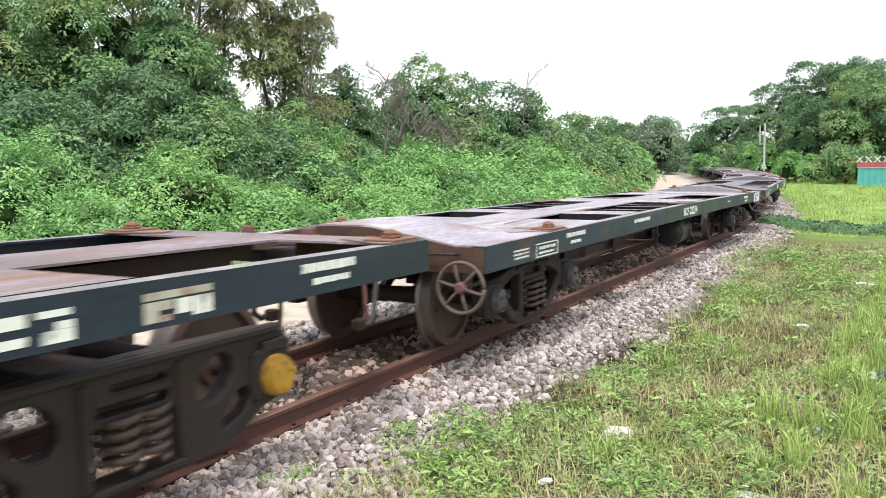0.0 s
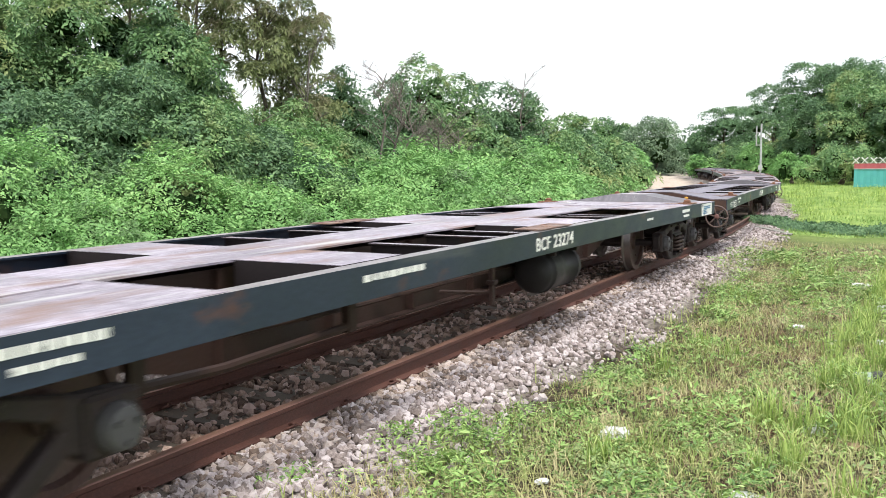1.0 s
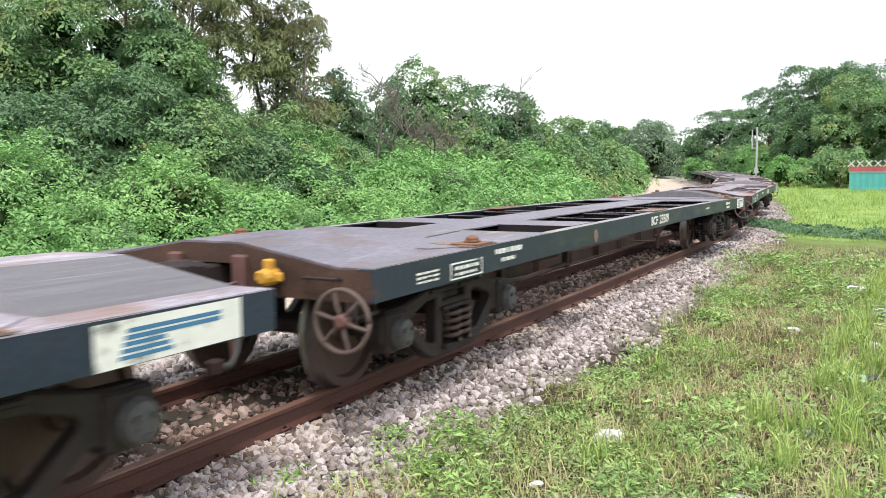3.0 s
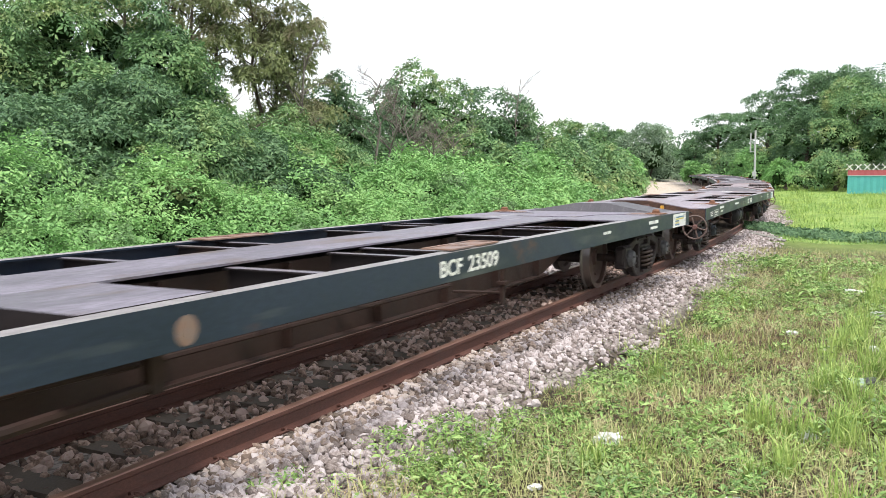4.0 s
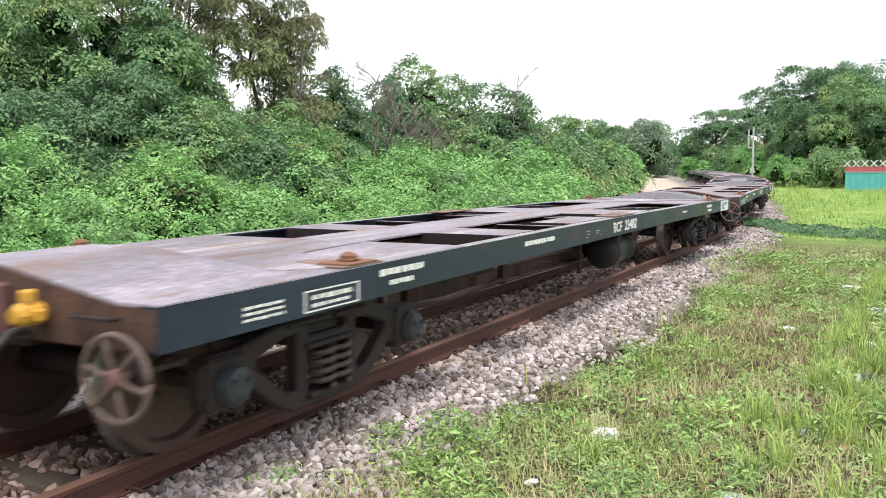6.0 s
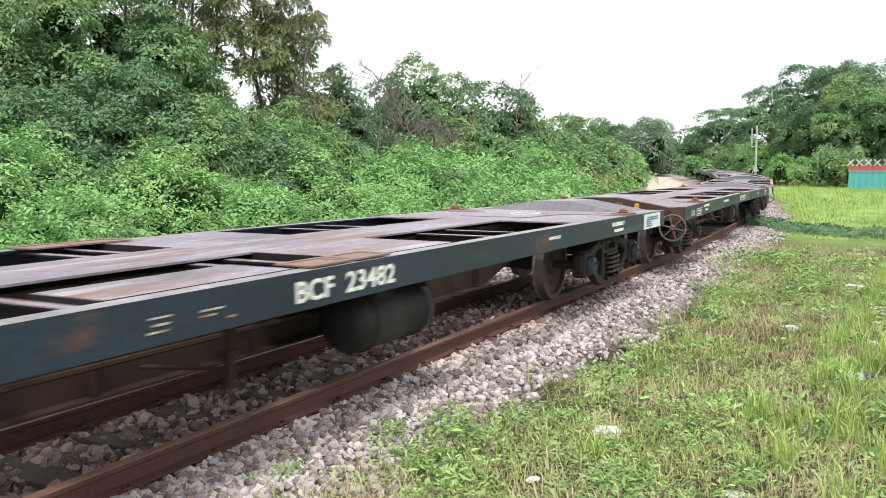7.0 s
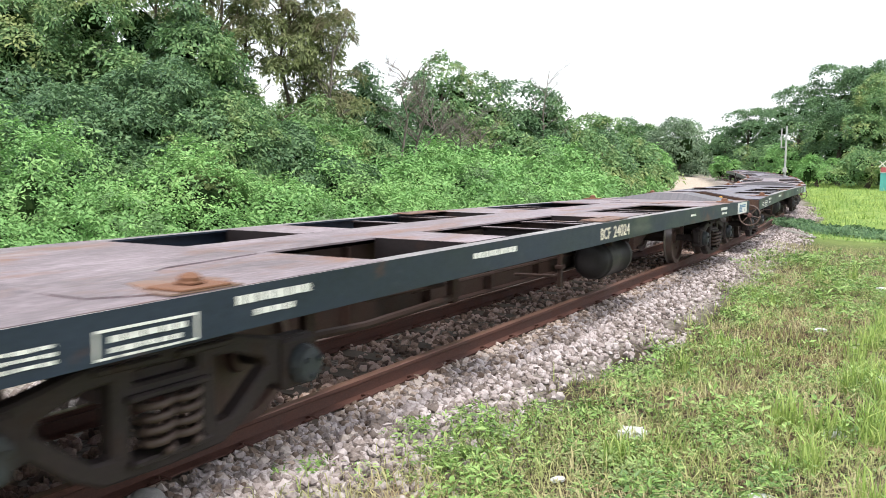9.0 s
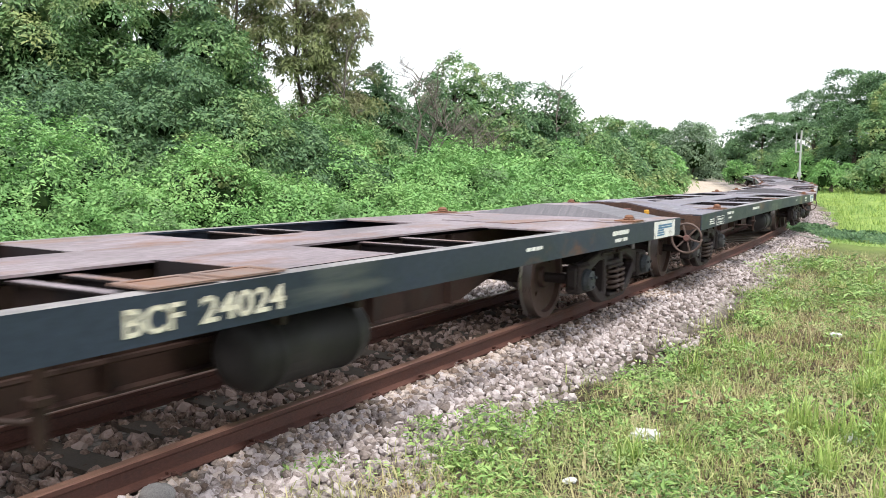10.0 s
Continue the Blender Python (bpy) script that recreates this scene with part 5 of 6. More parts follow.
def build_left_wood():
    rng = np.random.RandomState(5)
    vine = "tree smothered in bright green creeper at the wood's edge"
    bush = "feathery green bush at the wood's edge"
    dark_column = "narrow dark tree column wrapped in creeper"
    D, T, W, O = M_LEAF_DARK, M_LEAF_TREE, M_LEAF_WEED, M_LEAF_OLIVE
    # angle left of the track, distance, height, width, leaf colour, kind of tree
    rows = [
        (57.5, 25, 6.6, 4.2, D, vine), (53.2, 25.5, 6.4, 3.8, T, vine), (49.6, 24.5, 6.6, 4.2, T, vine), (46.6, 24.5, 6.3, 3.6, D, vine), (44.4, 24, 5.2, 3.0, T, vine), (42.3, 25, 3.9, 2.6, T, vine),
        (55.0, 19.5, 2.5, 3.0, D, vine), (51.6, 20.5, 3.0, 3.0, D, vine), (48.6, 20.5, 3.3, 2.8, D, vine), (46.0, 20.8, 3.7, 2.4, D, vine), (43.6, 20.5, 3.0, 2.6, T, vine), (41.0, 21.5, 2.7, 2.8, D, vine), (38.6, 22.5, 2.4, 2.4, D, vine),
        (40.0, 26, 3.2, 2.8, T, bush), (37.9, 26.5, 3.4, 2.9, T, bush), (35.7, 27.5, 3.1, 2.6, T, bush),
        (35.5, 31, 4.5, 1.7, D, dark_column), (33.5, 31, 5.0, 1.6, D, dark_column), (34.4, 30, 3.3, 2.2, D, vine), (32.2, 33, 3.1, 2.2, D, vine),
        (30.4, 36.5, 5.2, 2.6, D, vine), (28.6, 38, 6.1, 3.0, T, vine), (26.6, 39, 5.5, 3.0, T, vine), (24.7, 41, 5.3, 3.0, D, vine), (22.9, 42.5, 5.4, 2.8, D, vine), (21.4, 44, 4.8, 2.6, T, vine),
        (20.0, 46, 4.0, 2.8, T, vine), (18.7, 48.5, 3.6, 3.0, D, vine), (17.3, 53, 3.4, 3.0, T, vine), (16.1, 58, 3.2, 2.8, T, vine), (15.3, 63, 2.9, 2.4, W, vine),
        (24.2, 37, 2.9, 2.8, T, vine), (21.4, 40, 2.7, 2.8, W, vine), (18.9, 43.5, 2.7, 2.8, T, vine),
    ]
    for k, (az, d, h, w, mat, lab) in enumerate(rows):
        x, y = place(az, d)
        z0 = float(ground_np(np.array([x]), np.array([y]))[0])
        hh = max(1.2, h - z0)
        R = float(np.interp(d, [19, 26, 40, 60], [0.195, 0.24, 0.33, 0.50]))
        if lab == bush:
            tree("tree", lab, x, y, mound_lumps(rng, hh, w), R, mat, 100 + k, 0.12, 5, aspect=0.20, per=14, leaf=0.7, droop=0.7, group="trees along the wood's edge")
        else:
            tree("tree", lab, x, y, mound_lumps(rng, hh, w), R, mat, 100 + k, 0.12, 5, droop=0.55, aspect=0.46, group="trees along the wood's edge")
    # taller thin-crowned trees behind, sky showing through
    for k, (az, d, h, w) in enumerate(((53.5, 29, 9.5, 4.0), (47.6, 28.5, 9.0, 3.6), (43.6, 27.5, 9.8, 3.6), (41.2, 28, 9.4, 3.6), (38.7, 28, 8.6, 3.4), (36.9, 28.5, 6.4, 1.8))):
        x, y = place(az, d)
        lumps = []
        for i in range(38):
            kk = rng.rand() ** 0.75
            r = rng.uniform(0.36, 0.66)
            lumps.append((rng.uniform(-0.5, 0.5) * w, rng.uniform(-0.5, 0.5) * w, 1.6 + kk * (h - 3.2), r, r, r * 0.55))
        tree("tree", "tall thin tree with olive drooping leaves and grey limbs", x, y, lumps, 0.22, M_LEAF_OLIVE, 300 + k, 0.08, 16, droop=1.1, twigs=5, core=0, aspect=0.42, per=9, leaf=0.62, boughs=6, group="tall trees behind the creepers")
    # bare grey trees and dead branches
    for k, (az, d, h) in enumerate(((31.6, 30.5, 5.4), (30.6, 31.5, 5.2), (36.6, 27, 5.6), (28.0, 33.5, 3.7), (29.4, 33, 4.0), (30.0, 32, 4.6), (26.9, 34.5, 3.5), (22.4, 41.5, 6.6))):
        x, y = place(az, d)
        z0 = float(ground_np(np.array([x]), np.array([y]))[0])
        rg = np.random.RandomState(400 + k)
        bm = bmesh.new()
        branch_tree(bm, (0, 0, -0.1), (0.3, 0.2, h - z0 - 0.6), 0.05, rg, 14, 0.95, 9)
        ob = new("dead_tree", finish(bm, "dead_tree", M_TWIG))
        ob.matrix_basis = pose(x, y, z0)
        tagged(ob, "leafless grey tree with thin crooked twigs", "tree", "bare trees")


build_left_wood()


def build_weed_bank():
    """Low leafy weeds that cover the bank, as one thick mat of single leaves with lumps."""
    rng = np.random.RandomState(11)
    C, Rr = [], []
    s = rng.uniform(2, 95, 5200)
    o = -6.5 - 9.5 * rng.rand(5200) ** 0.9
    # closer growth where the bank comes nearest
    s = np.concatenate([s, rng.uniform(2, 18, 650)])
    o = np.concatenate([o, rng.uniform(-9.5, -6.2, 650)])
    x, y = line_np(s, o)
    az = np.degrees(np.arctan2(3.96 - x, y))
    ok = (az < 62) & (az > 8)
    x, y, o = x[ok], y[ok], o[ok]
    z = ground_np(x, y)
    d = np.hypot(x - 3.96, y)
    h = 0.26 + 0.34 * np.clip(noise_np(x, y, 2.2, 31) + 0.3, 0, 1.3) + 0.38 * np.clip(noise_np(x, y, 1.0, 32), -0.3, 1) + 0.32 * rng.rand(len(x)) ** 3
    h *= np.interp(o, [-17, -8.5, -6.5], [1.35, 1.1, 0.55])
    r = rng.uniform(0.30, 0.55, len(x)) * np.interp(d, [10, 50], [0.9, 1.8])
    C = np.stack([x, y, z + h * 0.55], -1)
    Rr = np.stack([r, r, h], -1)
    RR = np.interp(d, [9, 14, 20, 35, 80], [0.105, 0.13, 0.17, 0.29, 0.62])
    P, N, S = [], [], []
    for c, rr, R0 in zip(C, Rr, RR):
        n = int(np.ceil(2 * np.pi * rr[0] * rr[2] / (R0 * R0) * 0.60))
        q = rng.randn(n, 3)
        q[:, 2] = np.abs(q[:, 2])
        q /= np.linalg.norm(q, axis=1, keepdims=True)
        P.append(c + q * rr * (1 + 0.20 * rng.randn(n, 1)))
        N.append(q * 0.7 + np.array([0, 0, 0.7]))
        S.append(np.full(n, R0))
    P, N, S = np.concatenate(P), np.concatenate(N), np.concatenate(S)
    # low growth that closes the ground between the taller plants
    gx, gy = line_np(rng.uniform(2, 26, 5200), rng.uniform(-10.5, -6.4, 5200))
    P = np.concatenate([P, np.stack([gx, gy, ground_np(gx, gy) + rng.uniform(0.1, 0.34, 5200)], -1)])
    N = np.concatenate([N, np.tile(np.array([0.1, 0.0, 0.9]), (5200, 1))])
    S = np.concatenate([S, np.full(5200, 0.15)])
    # keep the sprays that reach the light: those close under the highest of their patch
    ci, cj = (P[:, 0] / 0.2).astype(int) + 500, (P[:, 1] / 0.2).astype(int) + 50
    top = np.full((1000, 1000), -9.0)
    np.maximum.at(top, (ci, cj), P[:, 2])
    near = P[:, 2] > top[ci, cj] - np.where(S < 0.2, 0.20, 0.36)
    near[-5200:] = True
    P, N, S = P[near], N[near], S[near] * rng.uniform(0.65, 1.35, near.sum())
    # cores whose dark colour paints the shade between the plants
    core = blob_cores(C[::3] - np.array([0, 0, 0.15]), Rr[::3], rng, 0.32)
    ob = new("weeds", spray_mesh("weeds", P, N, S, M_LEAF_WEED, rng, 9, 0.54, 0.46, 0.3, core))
    tagged(ob, "dense knee-high green weeds covering the bank", "weeds", kind="stuff")


build_weed_bank()


def umbrella_lumps(rng, h, w, n, flat=0.45):
    out = []
    for i in range(n):
        k = rng.rand()
        ang, rad = rng.uniform(0, 2 * math.pi), math.sqrt(rng.rand()) * w * 0.5 * (1.0 - 0.35 * k)
        r = rng.uniform(0.13, 0.23) * w
        out.append((rad * math.cos(ang), rad * math.sin(ang), h * (0.28 + 0.60 * k), r, r, r * flat * rng.uniform(0.8, 1.3)))
    return out


def build_far_trees():
    rng = np.random.RandomState(21)
    # angle left of the track, distance, height, width, lumps, colour
    D, T, W, O = M_LEAF_DARK, M_LEAF_TREE, M_LEAF_WEED, M_LEAF_OLIVE
    rows = [(13.6, 150, 9.2, 10.5, 20, M_LEAF_HAZE, 0.85), (15.1, 165, 8.4, 7, 12, T, 0.7), (16.4, 160, 8.6, 7, 12, D, 0.7), (17.6, 150, 8.0, 8, 12, T, 0.7), (18.9, 150, 8.6, 8, 12, T, 0.7), (12.0, 175, 6.0, 8, 10, M_LEAF_HAZE, 0.8),
            (10.9, 112, 7.4, 4.6, 14, D, 0.42), (9.5, 112, 9.0, 6.5, 22, D, 0.42), (8.2, 108, 8.8, 5.5, 18, D, 0.45), (8.9, 98, 3.6, 5, 10, T, 0.7), (10.8, 104, 2.6, 3, 8, W, 0.7),
            (6.6, 92, 10.6, 6.0, 18, D, 0.45), (4.6, 92, 11.6, 7.5, 22, D, 0.5), (2.2, 90, 12.2, 8, 24, D, 0.6), (-0.4, 88, 11.0, 8, 22, D, 0.6), (-3.2, 86, 11, 9, 20, D, 0.55), (-6.0, 84, 12, 10, 20, D, 0.5),
            (7.6, 82, 3.4, 4.0, 10, W, 0.7), (6.3, 84, 5.6, 4.5, 12, T, 0.7), (4.4, 80, 7.2, 5.5, 18, D, 0.75), (1.6, 79, 8.6, 7, 20, T, 0.75), (-0.9, 78, 6.6, 6, 18, D, 0.7), (-3, 78, 6.5, 7, 14, D, 0.7), (2.9, 74, 3.2, 4, 10, T, 0.7), (5.4, 76, 2.4, 3.4, 8, W, 0.7)]
    for k, (az, d, h, w, n, mat, flat) in enumerate(rows):
        x, y = place(az, d)
        lumps = umbrella_lumps(rng, h, w, n, flat) + [(rng.uniform(-0.4, 0.4) * w, rng.uniform(-0.4, 0.4) * w, 0.9, w * 0.2, w * 0.2, 1.0) for _ in range(4)]
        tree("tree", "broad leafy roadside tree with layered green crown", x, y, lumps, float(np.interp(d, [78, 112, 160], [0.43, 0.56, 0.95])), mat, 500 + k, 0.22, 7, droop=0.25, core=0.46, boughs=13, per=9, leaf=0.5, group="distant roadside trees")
    # a distant belt of wood that closes the view, haze in its leaf colour
    rg = np.random.RandomState(77)
    C, Rr = [], []
    for a in np.arange(-60, 100, 1.5):
        for j in range(3):
            d = rg.uniform(215, 260)
            x, y = place(a + rg.uniform(-0.5, 0.5), d)
            C.append((x, y, rg.uniform(0.5, 6.0)))
            Rr.append((4.5, 4.5, 3.2))
    C, Rr = np.array(C), np.array(Rr)
    P, N = bough_points(C, Rr, 2.2, rg, 5)
    ob = new("distant_wood", spray_mesh("distant_wood", P, N, np.full(len(P), 2.2), M_LEAF_HAZE, rg, 6, 0.6, 0.5, 0.2, blob_cores(C, Rr, rg, 0.7)))
    tagged(ob, "distant belt of green woodland", "woodland", kind="stuff")


build_far_trees()


# ---- verge: grass blades, weeds, dry stalks ----
def blades(name, n, area, length, width, mat, label, seed, lean=0.5, category="grass", bent=True):
    rng = np.random.RandomState(seed)
    x, y, k = area(rng, n)
    n = len(x)
    z = ground_np(x, y) - 0.01
    ln = length[0] + (length[1] - length[0]) * rng.rand(n) ** 1.5
    ln = ln * k
    a = rng.uniform(0, 2 * np.pi, n)
    d = np.stack([np.cos(a), np.sin(a), np.zeros(n)], -1)
    side = np.stack([-np.sin(a + rng.randn(n) * 0.5), np.cos(a), np.zeros(n)], -1)
    w = (width[0] + (width[1] - width[0]) * rng.rand(n))[:, None]
    b = np.stack([x, y, z], -1)
    bend = (lean * rng.uniform(0.2, 1.3, n))[:, None]
    L = ln[:, None]
    up = np.array([0, 0, 1.0])
    m = b + up * L * 0.55 + d * L * bend * 0.3
    t = b + up * L * (1.0 - 0.45 * bend) + d * L * bend * 0.95
    if not bent:
        v = np.stack([b - side * w, b + side * w, t + side * w * 0.25, t - side * w * 0.25], 1).reshape(-1, 3)
        ob = new(name, mesh_np(name, v, np.arange(n * 4).reshape(n, 4), mat))
        tagged(ob, label, category, kind="stuff")
        return
    v = np.stack([b - side * w, b + side * w, m + side * w * 0.8, m - side * w * 0.8, t + side * w * 0.1, t - side * w * 0.1], 1).reshape(-1, 3)
    i = np.arange(n)[:, None] * 6
    f = np.concatenate([i + np.array([[0, 1, 2, 3]]), i + np.array([[3, 2, 4, 5]])])
    ob = new(name, mesh_np(name, v, f, mat))
    tagged(ob, label, category, kind="stuff")


def verge_edge(y):
    """How far from the track's middle the grass begins, along the ballast."""
    return np.interp(y, [1, 2.5, 3.3, 4.3, 6.1, 9, 12.6, 19, 30], [0.95, 1.05, 1.15, 1.35, 1.75, 1.85, 1.65, 1.25, 1.5]) + 0.18 * noise_np(y, y * 0, 0.6, 44)


def verge(far, power, clump_seed, lo, hi, near_bias=1.0):
    def area(rng, n):
        y = 1.2 + far * rng.rand(n * 3) ** power
        x = 0.9 + (2.8 + 0.16 * y + 4.2 * rng.rand(n * 3) * 0.0) * rng.rand(n * 3) * 1.6
        o = offset_np(x, y)
        c = noise_np(x, y, 0.55, clump_seed) + 0.5 * noise_np(x, y, 1.7, clump_seed + 1)
        ok = (o > verge_edge(y) + 0.12 * rng.randn(n * 3)) & (c > lo) & (c < hi)
        x, y, c = x[ok][:n], y[ok][:n], c[ok][:n]
        return x, y, np.clip(0.75 + 0.5 * (c - lo), 0.6, 1.3)
    return area


def parched(x, y):
    """How dry the verge is: a trodden brown patch in its middle."""
    return np.exp(-((x - 2.9 - 0.02 * y) / 0.75) ** 2 - ((y - 8.5) / 4.2) ** 2) * (0.75 + 0.5 * noise_np(x, y, 0.5, 83))


def dry_patch(rng, n):
    x, y = 1.2 + 4.4 * rng.rand(n * 12), 3.0 + 15 * rng.rand(n * 12)
    ok = (rng.rand(n * 12) < parched(x, y)) & (x > verge_edge(y))
    return x[ok][:n], y[ok][:n], np.ones(ok.sum())[:n]


blades("short_grass", 90000, verge(20, 1.6, 51, -2, 2), (0.05, 0.17), (0.002, 0.0045), M_GRASS, "short patchy green grass on the verge", 61, 1.25)
blades("tall_grass", 2200, verge(18, 1.2, 53, 0.75, 2), (0.10, 0.28), (0.002, 0.005), M_TUSSOCK, "tufts of tall bright grass", 62, 0.6)
blades("dry_grass", 58000, verge(19, 1.4, 55, 0.0, 2), (0.04, 0.13), (0.0018, 0.004), M_DRY, "dry straw-coloured grass and dead stalks", 63, 1.7, bent=False)


def field_area(rng, n):
    y = 23.5 + 70 * rng.rand(n * 2) ** 1.3
    x = -14 + (20 + 0.28 * y) * rng.rand(n * 2)
    o = offset_np(x, y)
    ok = o > 1.7 + 0.4 * noise_np(x, y, 3, 71)
    return x[ok][:n], y[ok][:n], np.ones(ok.sum())[:n] * np.clip(0.75 + 0.6 * noise_np((0.8 * x + 0.6 * y)[ok][:n], (0.8 * y - 0.6 * x)[ok][:n], 2.6, 72) + 0.35 * noise_np((0.5 * x + 0.87 * y)[ok][:n], (0.5 * y - 0.87 * x)[ok][:n], 1.1, 73), 0.3, 1.5)


blades("field_grass", 72000, field_area, (0.05, 0.30), (0.006, 0.016), M_FIELD, "tall light-green field grass beyond the path", 64, 1.0, bent=False)


blades("dry_grass", 26000, dry_patch, (0.03, 0.11), (0.0018, 0.0042), M_BROWNGRASS, "brown trampled grass and dead stalks", 67, 1.6, bent=False)


def field_tufts(rng, n):
    cy = 24 + 55 * rng.rand(420) ** 1.2
    cx = -12 + (16 + 0.25 * cy) * rng.rand(420)
    ok = offset_np(cx, cy) > 2.0
    cx, cy = cx[ok], cy[ok]
    i = rng.randint(0, len(cx), n)
    return cx[i] + 0.22 * rng.randn(n), cy[i] + 0.22 * rng.randn(n), (0.6 + 0.8 * rng.rand(len(cx)))[i]


blades("field_tufts", 14000, field_tufts, (0.18, 0.55), (0.008, 0.018), M_TUSSOCK, "clumps of taller yellow-green field grass", 68, 0.8, bent=False)


def build_tufts():
    """Single tussocks of long bright blades."""
    rng = np.random.RandomState(95)

    def area(r, n):
        cy = 4.5 + 13 * rng.rand(170) ** 1.1
        cx = verge_edge(cy) + 0.15 + (3.4 + 0.12 * cy) * rng.rand(170) ** 0.8
        cx[:8], cy[:8] = [3.45, 3.5, 3.75, 3.85, 3.7, 2.35, 2.2, 3.3], [5.5, 6.2, 7.3, 8.6, 8.0, 8.6, 7.6, 5.2]
        cx[8:130] = 3.15 + 0.045 * np.linspace(4, 16, 122) + 1.5 * rng.rand(122) ** 1.4
        cy[8:130] = np.linspace(5.2, 16, 122) + 0.4 * rng.randn(122)
        i = rng.randint(0, 170, n)
        rad = 0.03 + 0.03 * rng.rand(170)
        return cx[i] + rng.randn(n) * rad[i], cy[i] + rng.randn(n) * rad[i], 0.7 + 0.6 * rng.rand(170)[i]
    blades("tussock_grass", 8500, area, (0.12, 0.36), (0.0025, 0.006), M_TUSSOCK, "tussocks of long bright grass on the verge", 96, 0.55)


build_tufts()


def build_verge_weeds():
    """Leafy low weeds in patches on the verge and along the path."""
    rng = np.random.RandomState(91)
    x, y, k = verge(17, 1.6, 57, -0.2, 2)(rng, 9500)
    ok = rng.rand(len(x)) > 0.8 * parched(x, y)
    x, y = x[ok], y[ok]
    c = np.clip(noise_np(x, y, 0.33, 98) + 0.5, 0, 1.4)
    P = np.stack([x, y, ground_np(x, y) + rng.uniform(0.01, 0.12, len(x)) * (0.25 + c)], -1)
    N = np.tile(np.array([0, 0, 1.0]), (len(x), 1))
    s = np.interp(y, [2, 6, 12, 20], [0.066, 0.072, 0.09, 0.13]) * (0.75 + 0.4 * c)
    # denser clumps by the ballast's edge
    for cx, cy, rx, ry, h, n in ((1.95, 7.0, 0.27, 0.35, 0.18, 190), (1.5, 5.0, 0.2, 0.3, 0.14, 70), (1.25, 4.55, 0.12, 0.2, 0.12, 28), (1.05, 3.75, 0.15, 0.2, 0.07, 26), (2.1, 12.2, 0.5, 0.6, 0.15, 90), (2.2, 10.2, 0.25, 0.3, 0.15, 70),
                                 (1.9, 5.6, 0.4, 0.4, 0.12, 130), (2.5, 4.9, 0.4, 0.35, 0.12, 120), (1.7, 4.4, 0.35, 0.25, 0.1, 90), (2.9, 5.6, 0.3, 0.3, 0.14, 90), (2.75, 4.55, 0.25, 0.2, 0.13, 80), (3.0, 6.6, 0.25, 0.3, 0.12, 60), (2.1, 4.0, 0.3, 0.2, 0.1, 70)):
        q = rng.randn(n, 3)
        q[:, 2] = np.abs(q[:, 2])
        q /= np.linalg.norm(q, axis=1, keepdims=True)
        q *= rng.rand(n, 1) ** 0.3
        g = ground_np(cx + q[:, 0] * rx, cy + q[:, 1] * ry)
        P = np.concatenate([P, np.stack([cx + q[:, 0] * rx, cy + q[:, 1] * ry, g + q[:, 2] * h], -1)])
        N = np.concatenate([N, q * 0.5 + np.array([0, 0, 0.8])])
        s = np.concatenate([s, np.full(n, 0.06 if cy < 9 else 0.09)])
    s = s * rng.uniform(0.6, 1.4, len(P))
    ob = new("low_weeds", spray_mesh("low_weeds", P, N, s, M_LEAF_VERGE, rng, 9, 0.58, 0.36, 0.25))
    tagged(ob, "low leafy green weeds among the verge grass", "weeds", kind="stuff")
    # a creeping strip along the far side of the path
    k = rng.rand(3800)
    cx = np.interp(k, [0, 0.15, 0.35, 0.6, 1.0], [0.0, 1.3, 3.6, 7.0, 12.0])
    cy = np.interp(k, [0, 0.15, 0.35, 0.6, 1.0], [28.6, 26.6, 24.9, 23.8, 23.0])
    a, b = rng.uniform(-1, 1, len(k)), rng.rand(len(k))
    h = 0.17 * np.sqrt(1 - a * a) * (1 + 0.35 * noise_np(cx * 1.0, cx * 0.0, 0.5, 12)) * b ** 0.35
    px, py = cx + 0.1 * rng.randn(len(k)), cy + a * 0.75 * (1 + 0.3 * noise_np(cx, cx * 0, 0.8, 14))
    P = np.stack([px, py, ground_np(px, py) + h], -1)
    N = np.stack([0.2 * rng.randn(len(k)), a * 0.7, np.full(len(k), 0.8)], -1)
    ob = new("creeper_strip", spray_mesh("creeper_strip", P, N, 0.13 * rng.uniform(0.6, 1.4, len(P)), M_LEAF_DARK, rng, 9, 0.55, 0.5, 0.3))
    tagged(ob, "dense dark green creeper along the footpath", "weeds", kind="stuff")


build_verge_weeds()


# ---- litter, path, pole, fence ----
def crumple(name, label, x, y, sx, sy, sz, mat, seed, category="litter"):
    rng = np.random.RandomState(seed)
    bm = bmesh.new()
    bmesh.ops.create_icosphere(bm, subdivisions=3, radius=1)
    o = Vector((seed * 1.7, seed * 0.3, 0))
    for v in bm.verts:
        c = v.co.copy()
        k = 1 + 0.5 * noise.noise(c * 1.3 + o) + 0.28 * noise.noise(c * 3.1 + o) + 0.06 * rng.randn()
        # squared-off sheet with creased folds
        c = Vector((math.copysign(abs(c.x) ** 0.6, c.x), math.copysign(abs(c.y) ** 0.6, c.y), c.z))
        v.co = Vector((c.x * sx * k, c.y * sy * k, c.z * sz * 0.7 * k))
    ob = new(name, finish(bm, name, mat))
    ob.matrix_basis = pose(x, y, float(ground_np(np.array([x]), np.array([y]))[0]) + 0.03, rng.uniform(-8, 8), rng.uniform(-8, 8), rng.uniform(0, 180))
    tagged(ob, label, category, "litter on the verge")


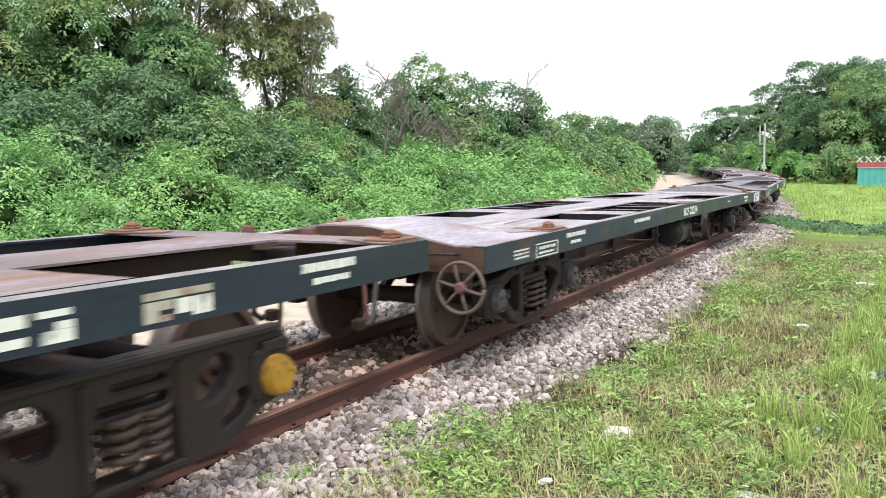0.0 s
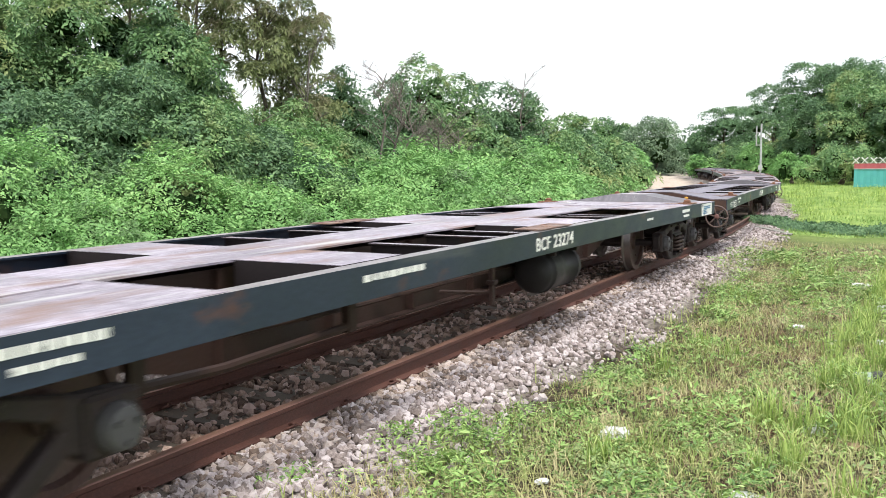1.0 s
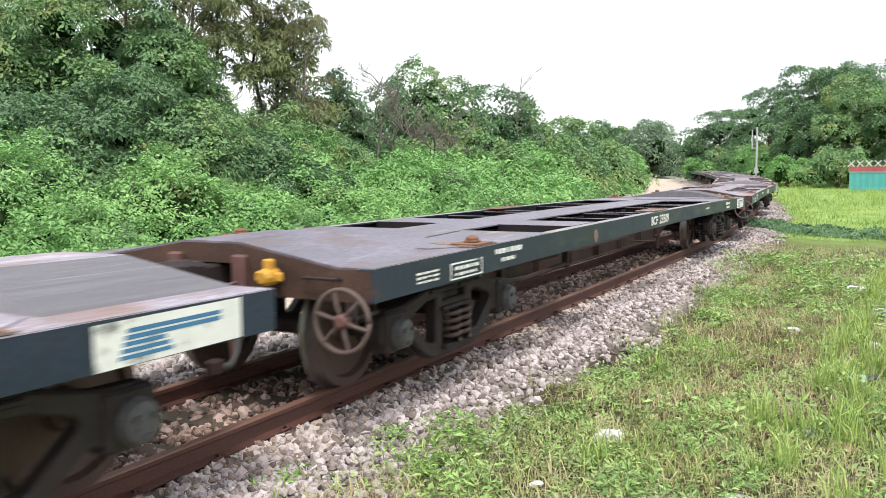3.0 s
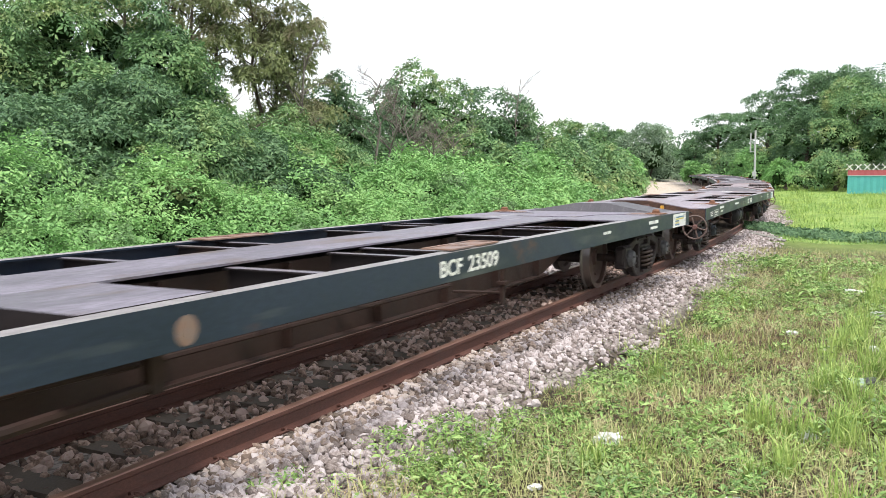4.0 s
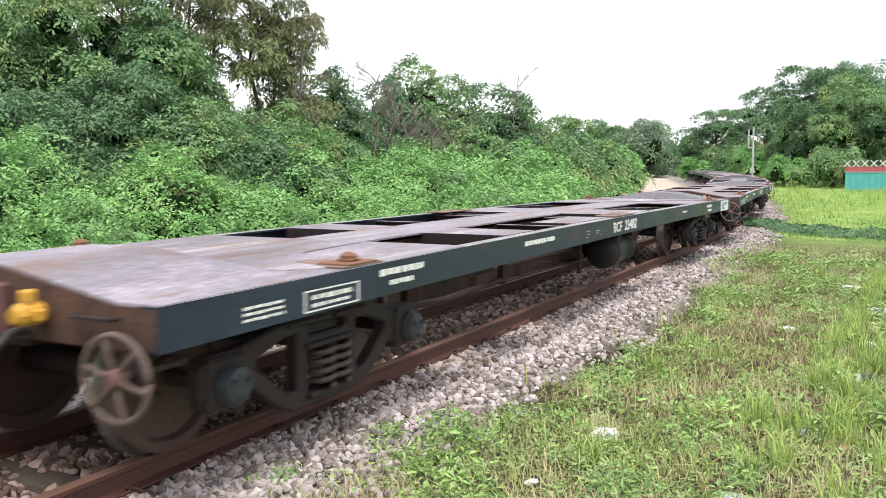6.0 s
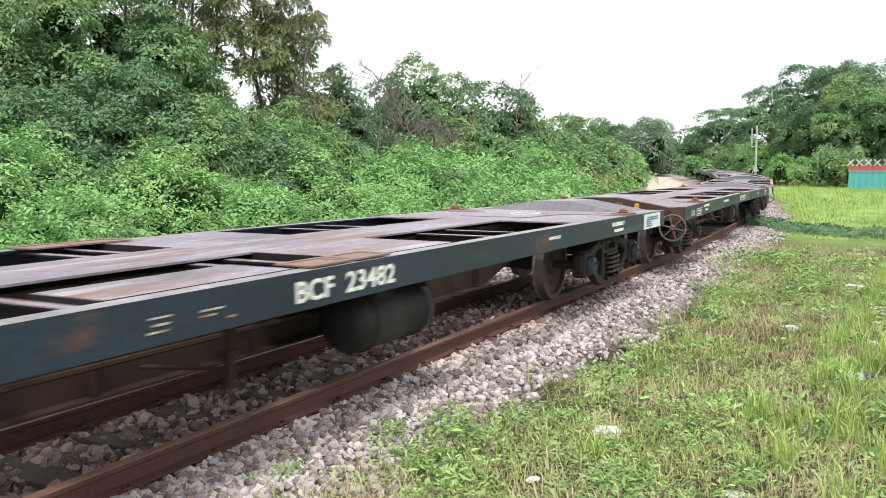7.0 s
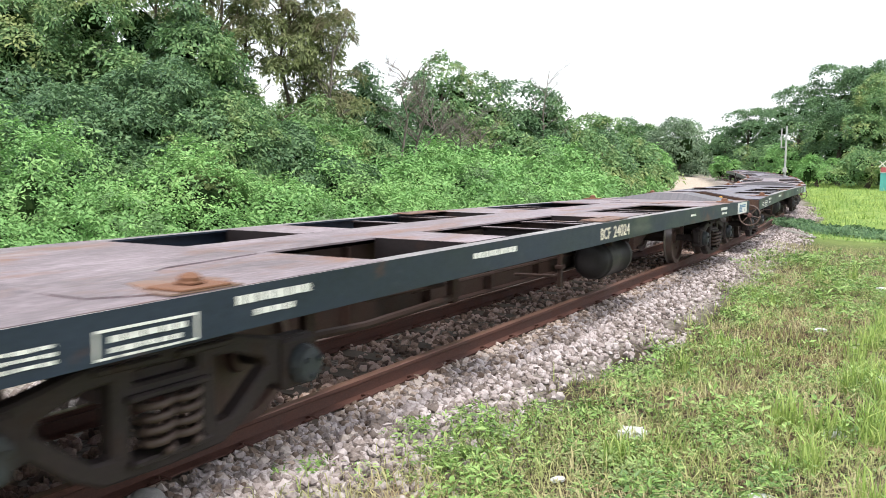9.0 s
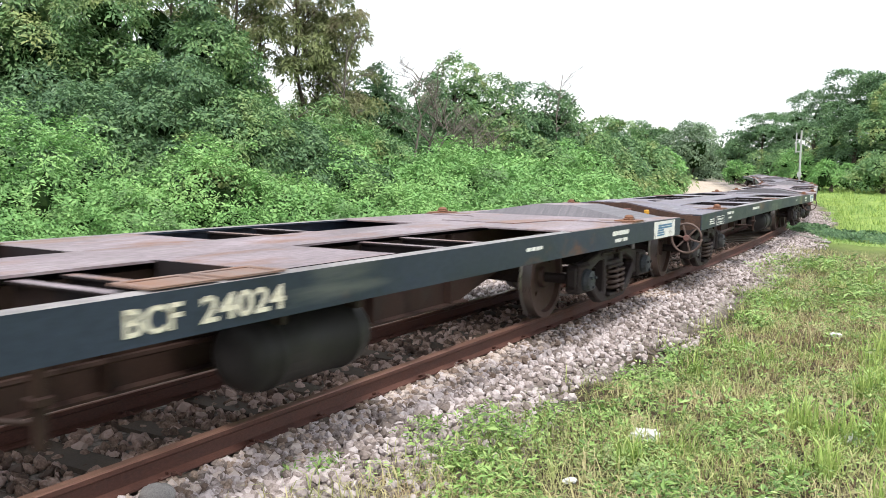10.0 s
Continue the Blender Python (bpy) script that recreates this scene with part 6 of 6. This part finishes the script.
WL = "crumpled white plastic litter lying in the grass"
for k, (x, y, sx, sy, sz) in enumerate(((2.40, 5.42, 0.085, 0.055, 0.05), (3.53, 6.25, 0.07, 0.05, 0.06), (3.60, 13.84, 0.14, 0.09, 0.09), (3.95, 11.8, 0.13, 0.08, 0.09), (3.30, 4.78, 0.09, 0.06, 0.03), (3.10, 10.0, 0.05, 0.04, 0.03), (2.25, 4.5, 0.035, 0.03, 0.02), (3.9, 9.5, 0.06, 0.04, 0.03))):
    crumple("plastic_litter", WL, x, y, sx, sy, sz, M_LITTER, 700 + k)
crumple("straw_heap", "bundle of dry brown stalks on the grass", 3.78, 6.0, 0.1, 0.05, 0.02, M_DRY, 720, "debris")


def build_can():
    x, y = 3.82, 7.72
    ob = new("drink_can")
    ob.matrix_basis = pose(x, y, float(ground_np(np.array([x]), np.array([y]))[0]) + 0.07, 0, 0, 20)
    tagged(ob, "discarded pale green can with a black cap", "can", "litter on the verge")
    part("body", lambda bm: lathe(bm, [(-0.10, 0.03), (-0.095, 0.05), (0.02, 0.052), (0.03, 0.05)], 18, "x"), M_CANGREEN, ob)
    part("cap", lambda bm: lathe(bm, [(0.03, 0.055), (0.05, 0.062), (0.12, 0.062), (0.13, 0.05)], 18, "x"), M_BLACKPLASTIC, ob)


build_can()


def build_rock():
    rng = np.random.RandomState(8)
    bm = bmesh.new()
    bmesh.ops.create_icosphere(bm, subdivisions=3, radius=1)
    for v in bm.verts:
        v.co *= 1 + 0.12 * noise.noise(v.co * 2.2) + 0.05 * noise.noise(v.co * 6)
        v.co = Vector((v.co.x * 0.085, v.co.y * 0.075, v.co.z * 0.058))
    ob = new("boulder", finish(bm, "boulder", M_STONE_GREY, True))
    ob.matrix_basis = pose(0.80, 2.86, -0.10, 0, 0, 30)
    tagged(ob, "rounded speckled grey stone lying beside the rail", "stone")


M_STONE_GREY = material("speckled_grey_stone", [(0.10, 0.10, 0.10), (0.20, 0.19, 0.19), (0.30, 0.29, 0.28)], 8, 160, (0.8, 0.95), 0, 0.5)
build_rock()


def build_path():
    bm = bmesh.new()
    pts = [(0.55, 25.6), (0.9, 24.9), (1.3, 24.2), (1.7, 23.6)]
    rings = []
    for x, y in pts:
        g = float(ground_np(np.array([x]), np.array([y]))[0])
        rings.append([bm.verts.new((x, y - 0.24, g - 0.1)), bm.verts.new((x, y - 0.22, g + 0.055)), bm.verts.new((x, y + 0.22, g + 0.055)), bm.verts.new((x, y + 0.24, g - 0.1))])
    for a, b in zip(rings, rings[1:]):
        for i in range(3):
            bm.faces.new((a[i], a[i + 1], b[i + 1], b[i]))
    bmesh.ops.recalc_face_normals(bm, faces=bm.faces)
    ob = new("path", finish(bm, "path", M_PATH))
    tagged(ob, "narrow worn concrete footpath across the verge", "path", kind="structure")


build_path()


def build_pole():
    x, y = place(7.38, 58)
    g = float(ground_np(np.array([x]), np.array([y]))[0])
    ob = new("signal_pole")
    ob.matrix_basis = pose(x, y, g)
    tagged(ob, "slim galvanised pole with a bracket beside the track", "pole")
    part("mast", lambda bm: tube(bm, [(0, 0, -0.1), (0, 0, 2.2), (0, 0, 4.15)], 0.065, 10, 0.8), M_POLE, ob)
    part("side_mast", lambda bm: tube(bm, [(-0.28, 0, 2.8), (-0.28, 0, 4.0)], 0.04, 8), M_POLE, ob)
    part("bracket", lambda bm: [tube(bm, [(-0.3, 0, z), (0.05, 0, z)], 0.03, 6) for z in (2.85, 3.6)], M_POLE, ob)
    part("sign", lambda bm: box(bm, -0.12, 0.12, -0.13, -0.1, 1.3, 1.6, 0.01), M_POLE, ob)


build_pole()


def build_fence():
    """Corrugated teal fence with a red band and barbed-wire arms."""
    x0, y0 = place(2.15, 66)
    ob = new("sheet_fence")
    g = float(ground_np(np.array([x0]), np.array([y0]))[0])
    ob.matrix_basis = pose(x0, y0, g, 0, 0, -8)
    tagged(ob, "teal sheet-metal fence with red band and barbed wire", "fence")

    def sheet(z0, z1):
        def build(bm):
            n = 46
            rows = [[bm.verts.new((0.0 + i * 0.2, 0.03 * (i % 2) + d, z)) for i in range(n)] for d, z in ((0, z0), (0, z1), (0.02, z1), (0.02, z0))]
            for a, b in ((0, 1), (1, 2), (2, 3), (3, 0)):
                for i in range(n - 1):
                    bm.faces.new((rows[a][i], rows[a][i + 1], rows[b][i + 1], rows[b][i]))
            bmesh.ops.recalc_face_normals(bm, faces=bm.faces)
        return build
    part("panel", sheet(0.05, 1.28), M_TEAL, ob)
    part("band", sheet(1.282, 1.66), M_REDBAND, ob, "faded red top band")
    part("rail", lambda bm: box(bm, -0.02, 9.0, -0.03, -0.01, 1.27, 1.32), M_POLE, ob)
    for i in range(17):
        part("wire_arm", lambda bm: [tube(bm, [(-0.2, 0, 0), (0.2, 0, 0.42)], 0.03, 5), tube(bm, [(0.2, 0, 0), (-0.2, 0, 0.42)], 0.03, 5)], M_WHITE, ob, at=pose(0.1 + i * 0.55, 0, 1.66), key=1)
    part("barbed_wire", lambda bm: [tube(bm, [(0, 0, 1.72 + k * 0.13), (9.0, 0, 1.72 + k * 0.13)], 0.008, 4) for k in range(3)], M_POLE, ob)


build_fence()


# ---- what moves ----
def motions():
    for w, wheels, mid in TRAIN:
        rows = []
        for k in range(41):
            t = k * 0.25
            s = mid - travelled(t)
            xf, yf, _ = line(s - PIN)
            xr, yr, _ = line(s + PIN)
            a = math.degrees(math.atan2(-(xr - xf), yr - yf))
            zf, zr = rise(s - PIN), rise(s + PIN)
            rows.append((t, pose((xf + xr) / 2, (yf + yr) / 2, (zf + zr) / 2, math.degrees(math.atan2(zr - zf, 2 * PIN)), 0, a)))
        walk(w, rows)
        for wheel, sx, dy in wheels:
            rows = []
            for k in range(101):
                t = k * 0.1
                turn = math.degrees(travelled(t) / WHEEL_R)
                rows.append((t, pose(sx * 0.535, dy, WHEEL_R) @ pose(0, 0, 0, turn, 0, 0) @ pose(0, 0, 0, 0, 0, 0 if sx > 0 else 180)))
            walk(wheel, rows)


motions()
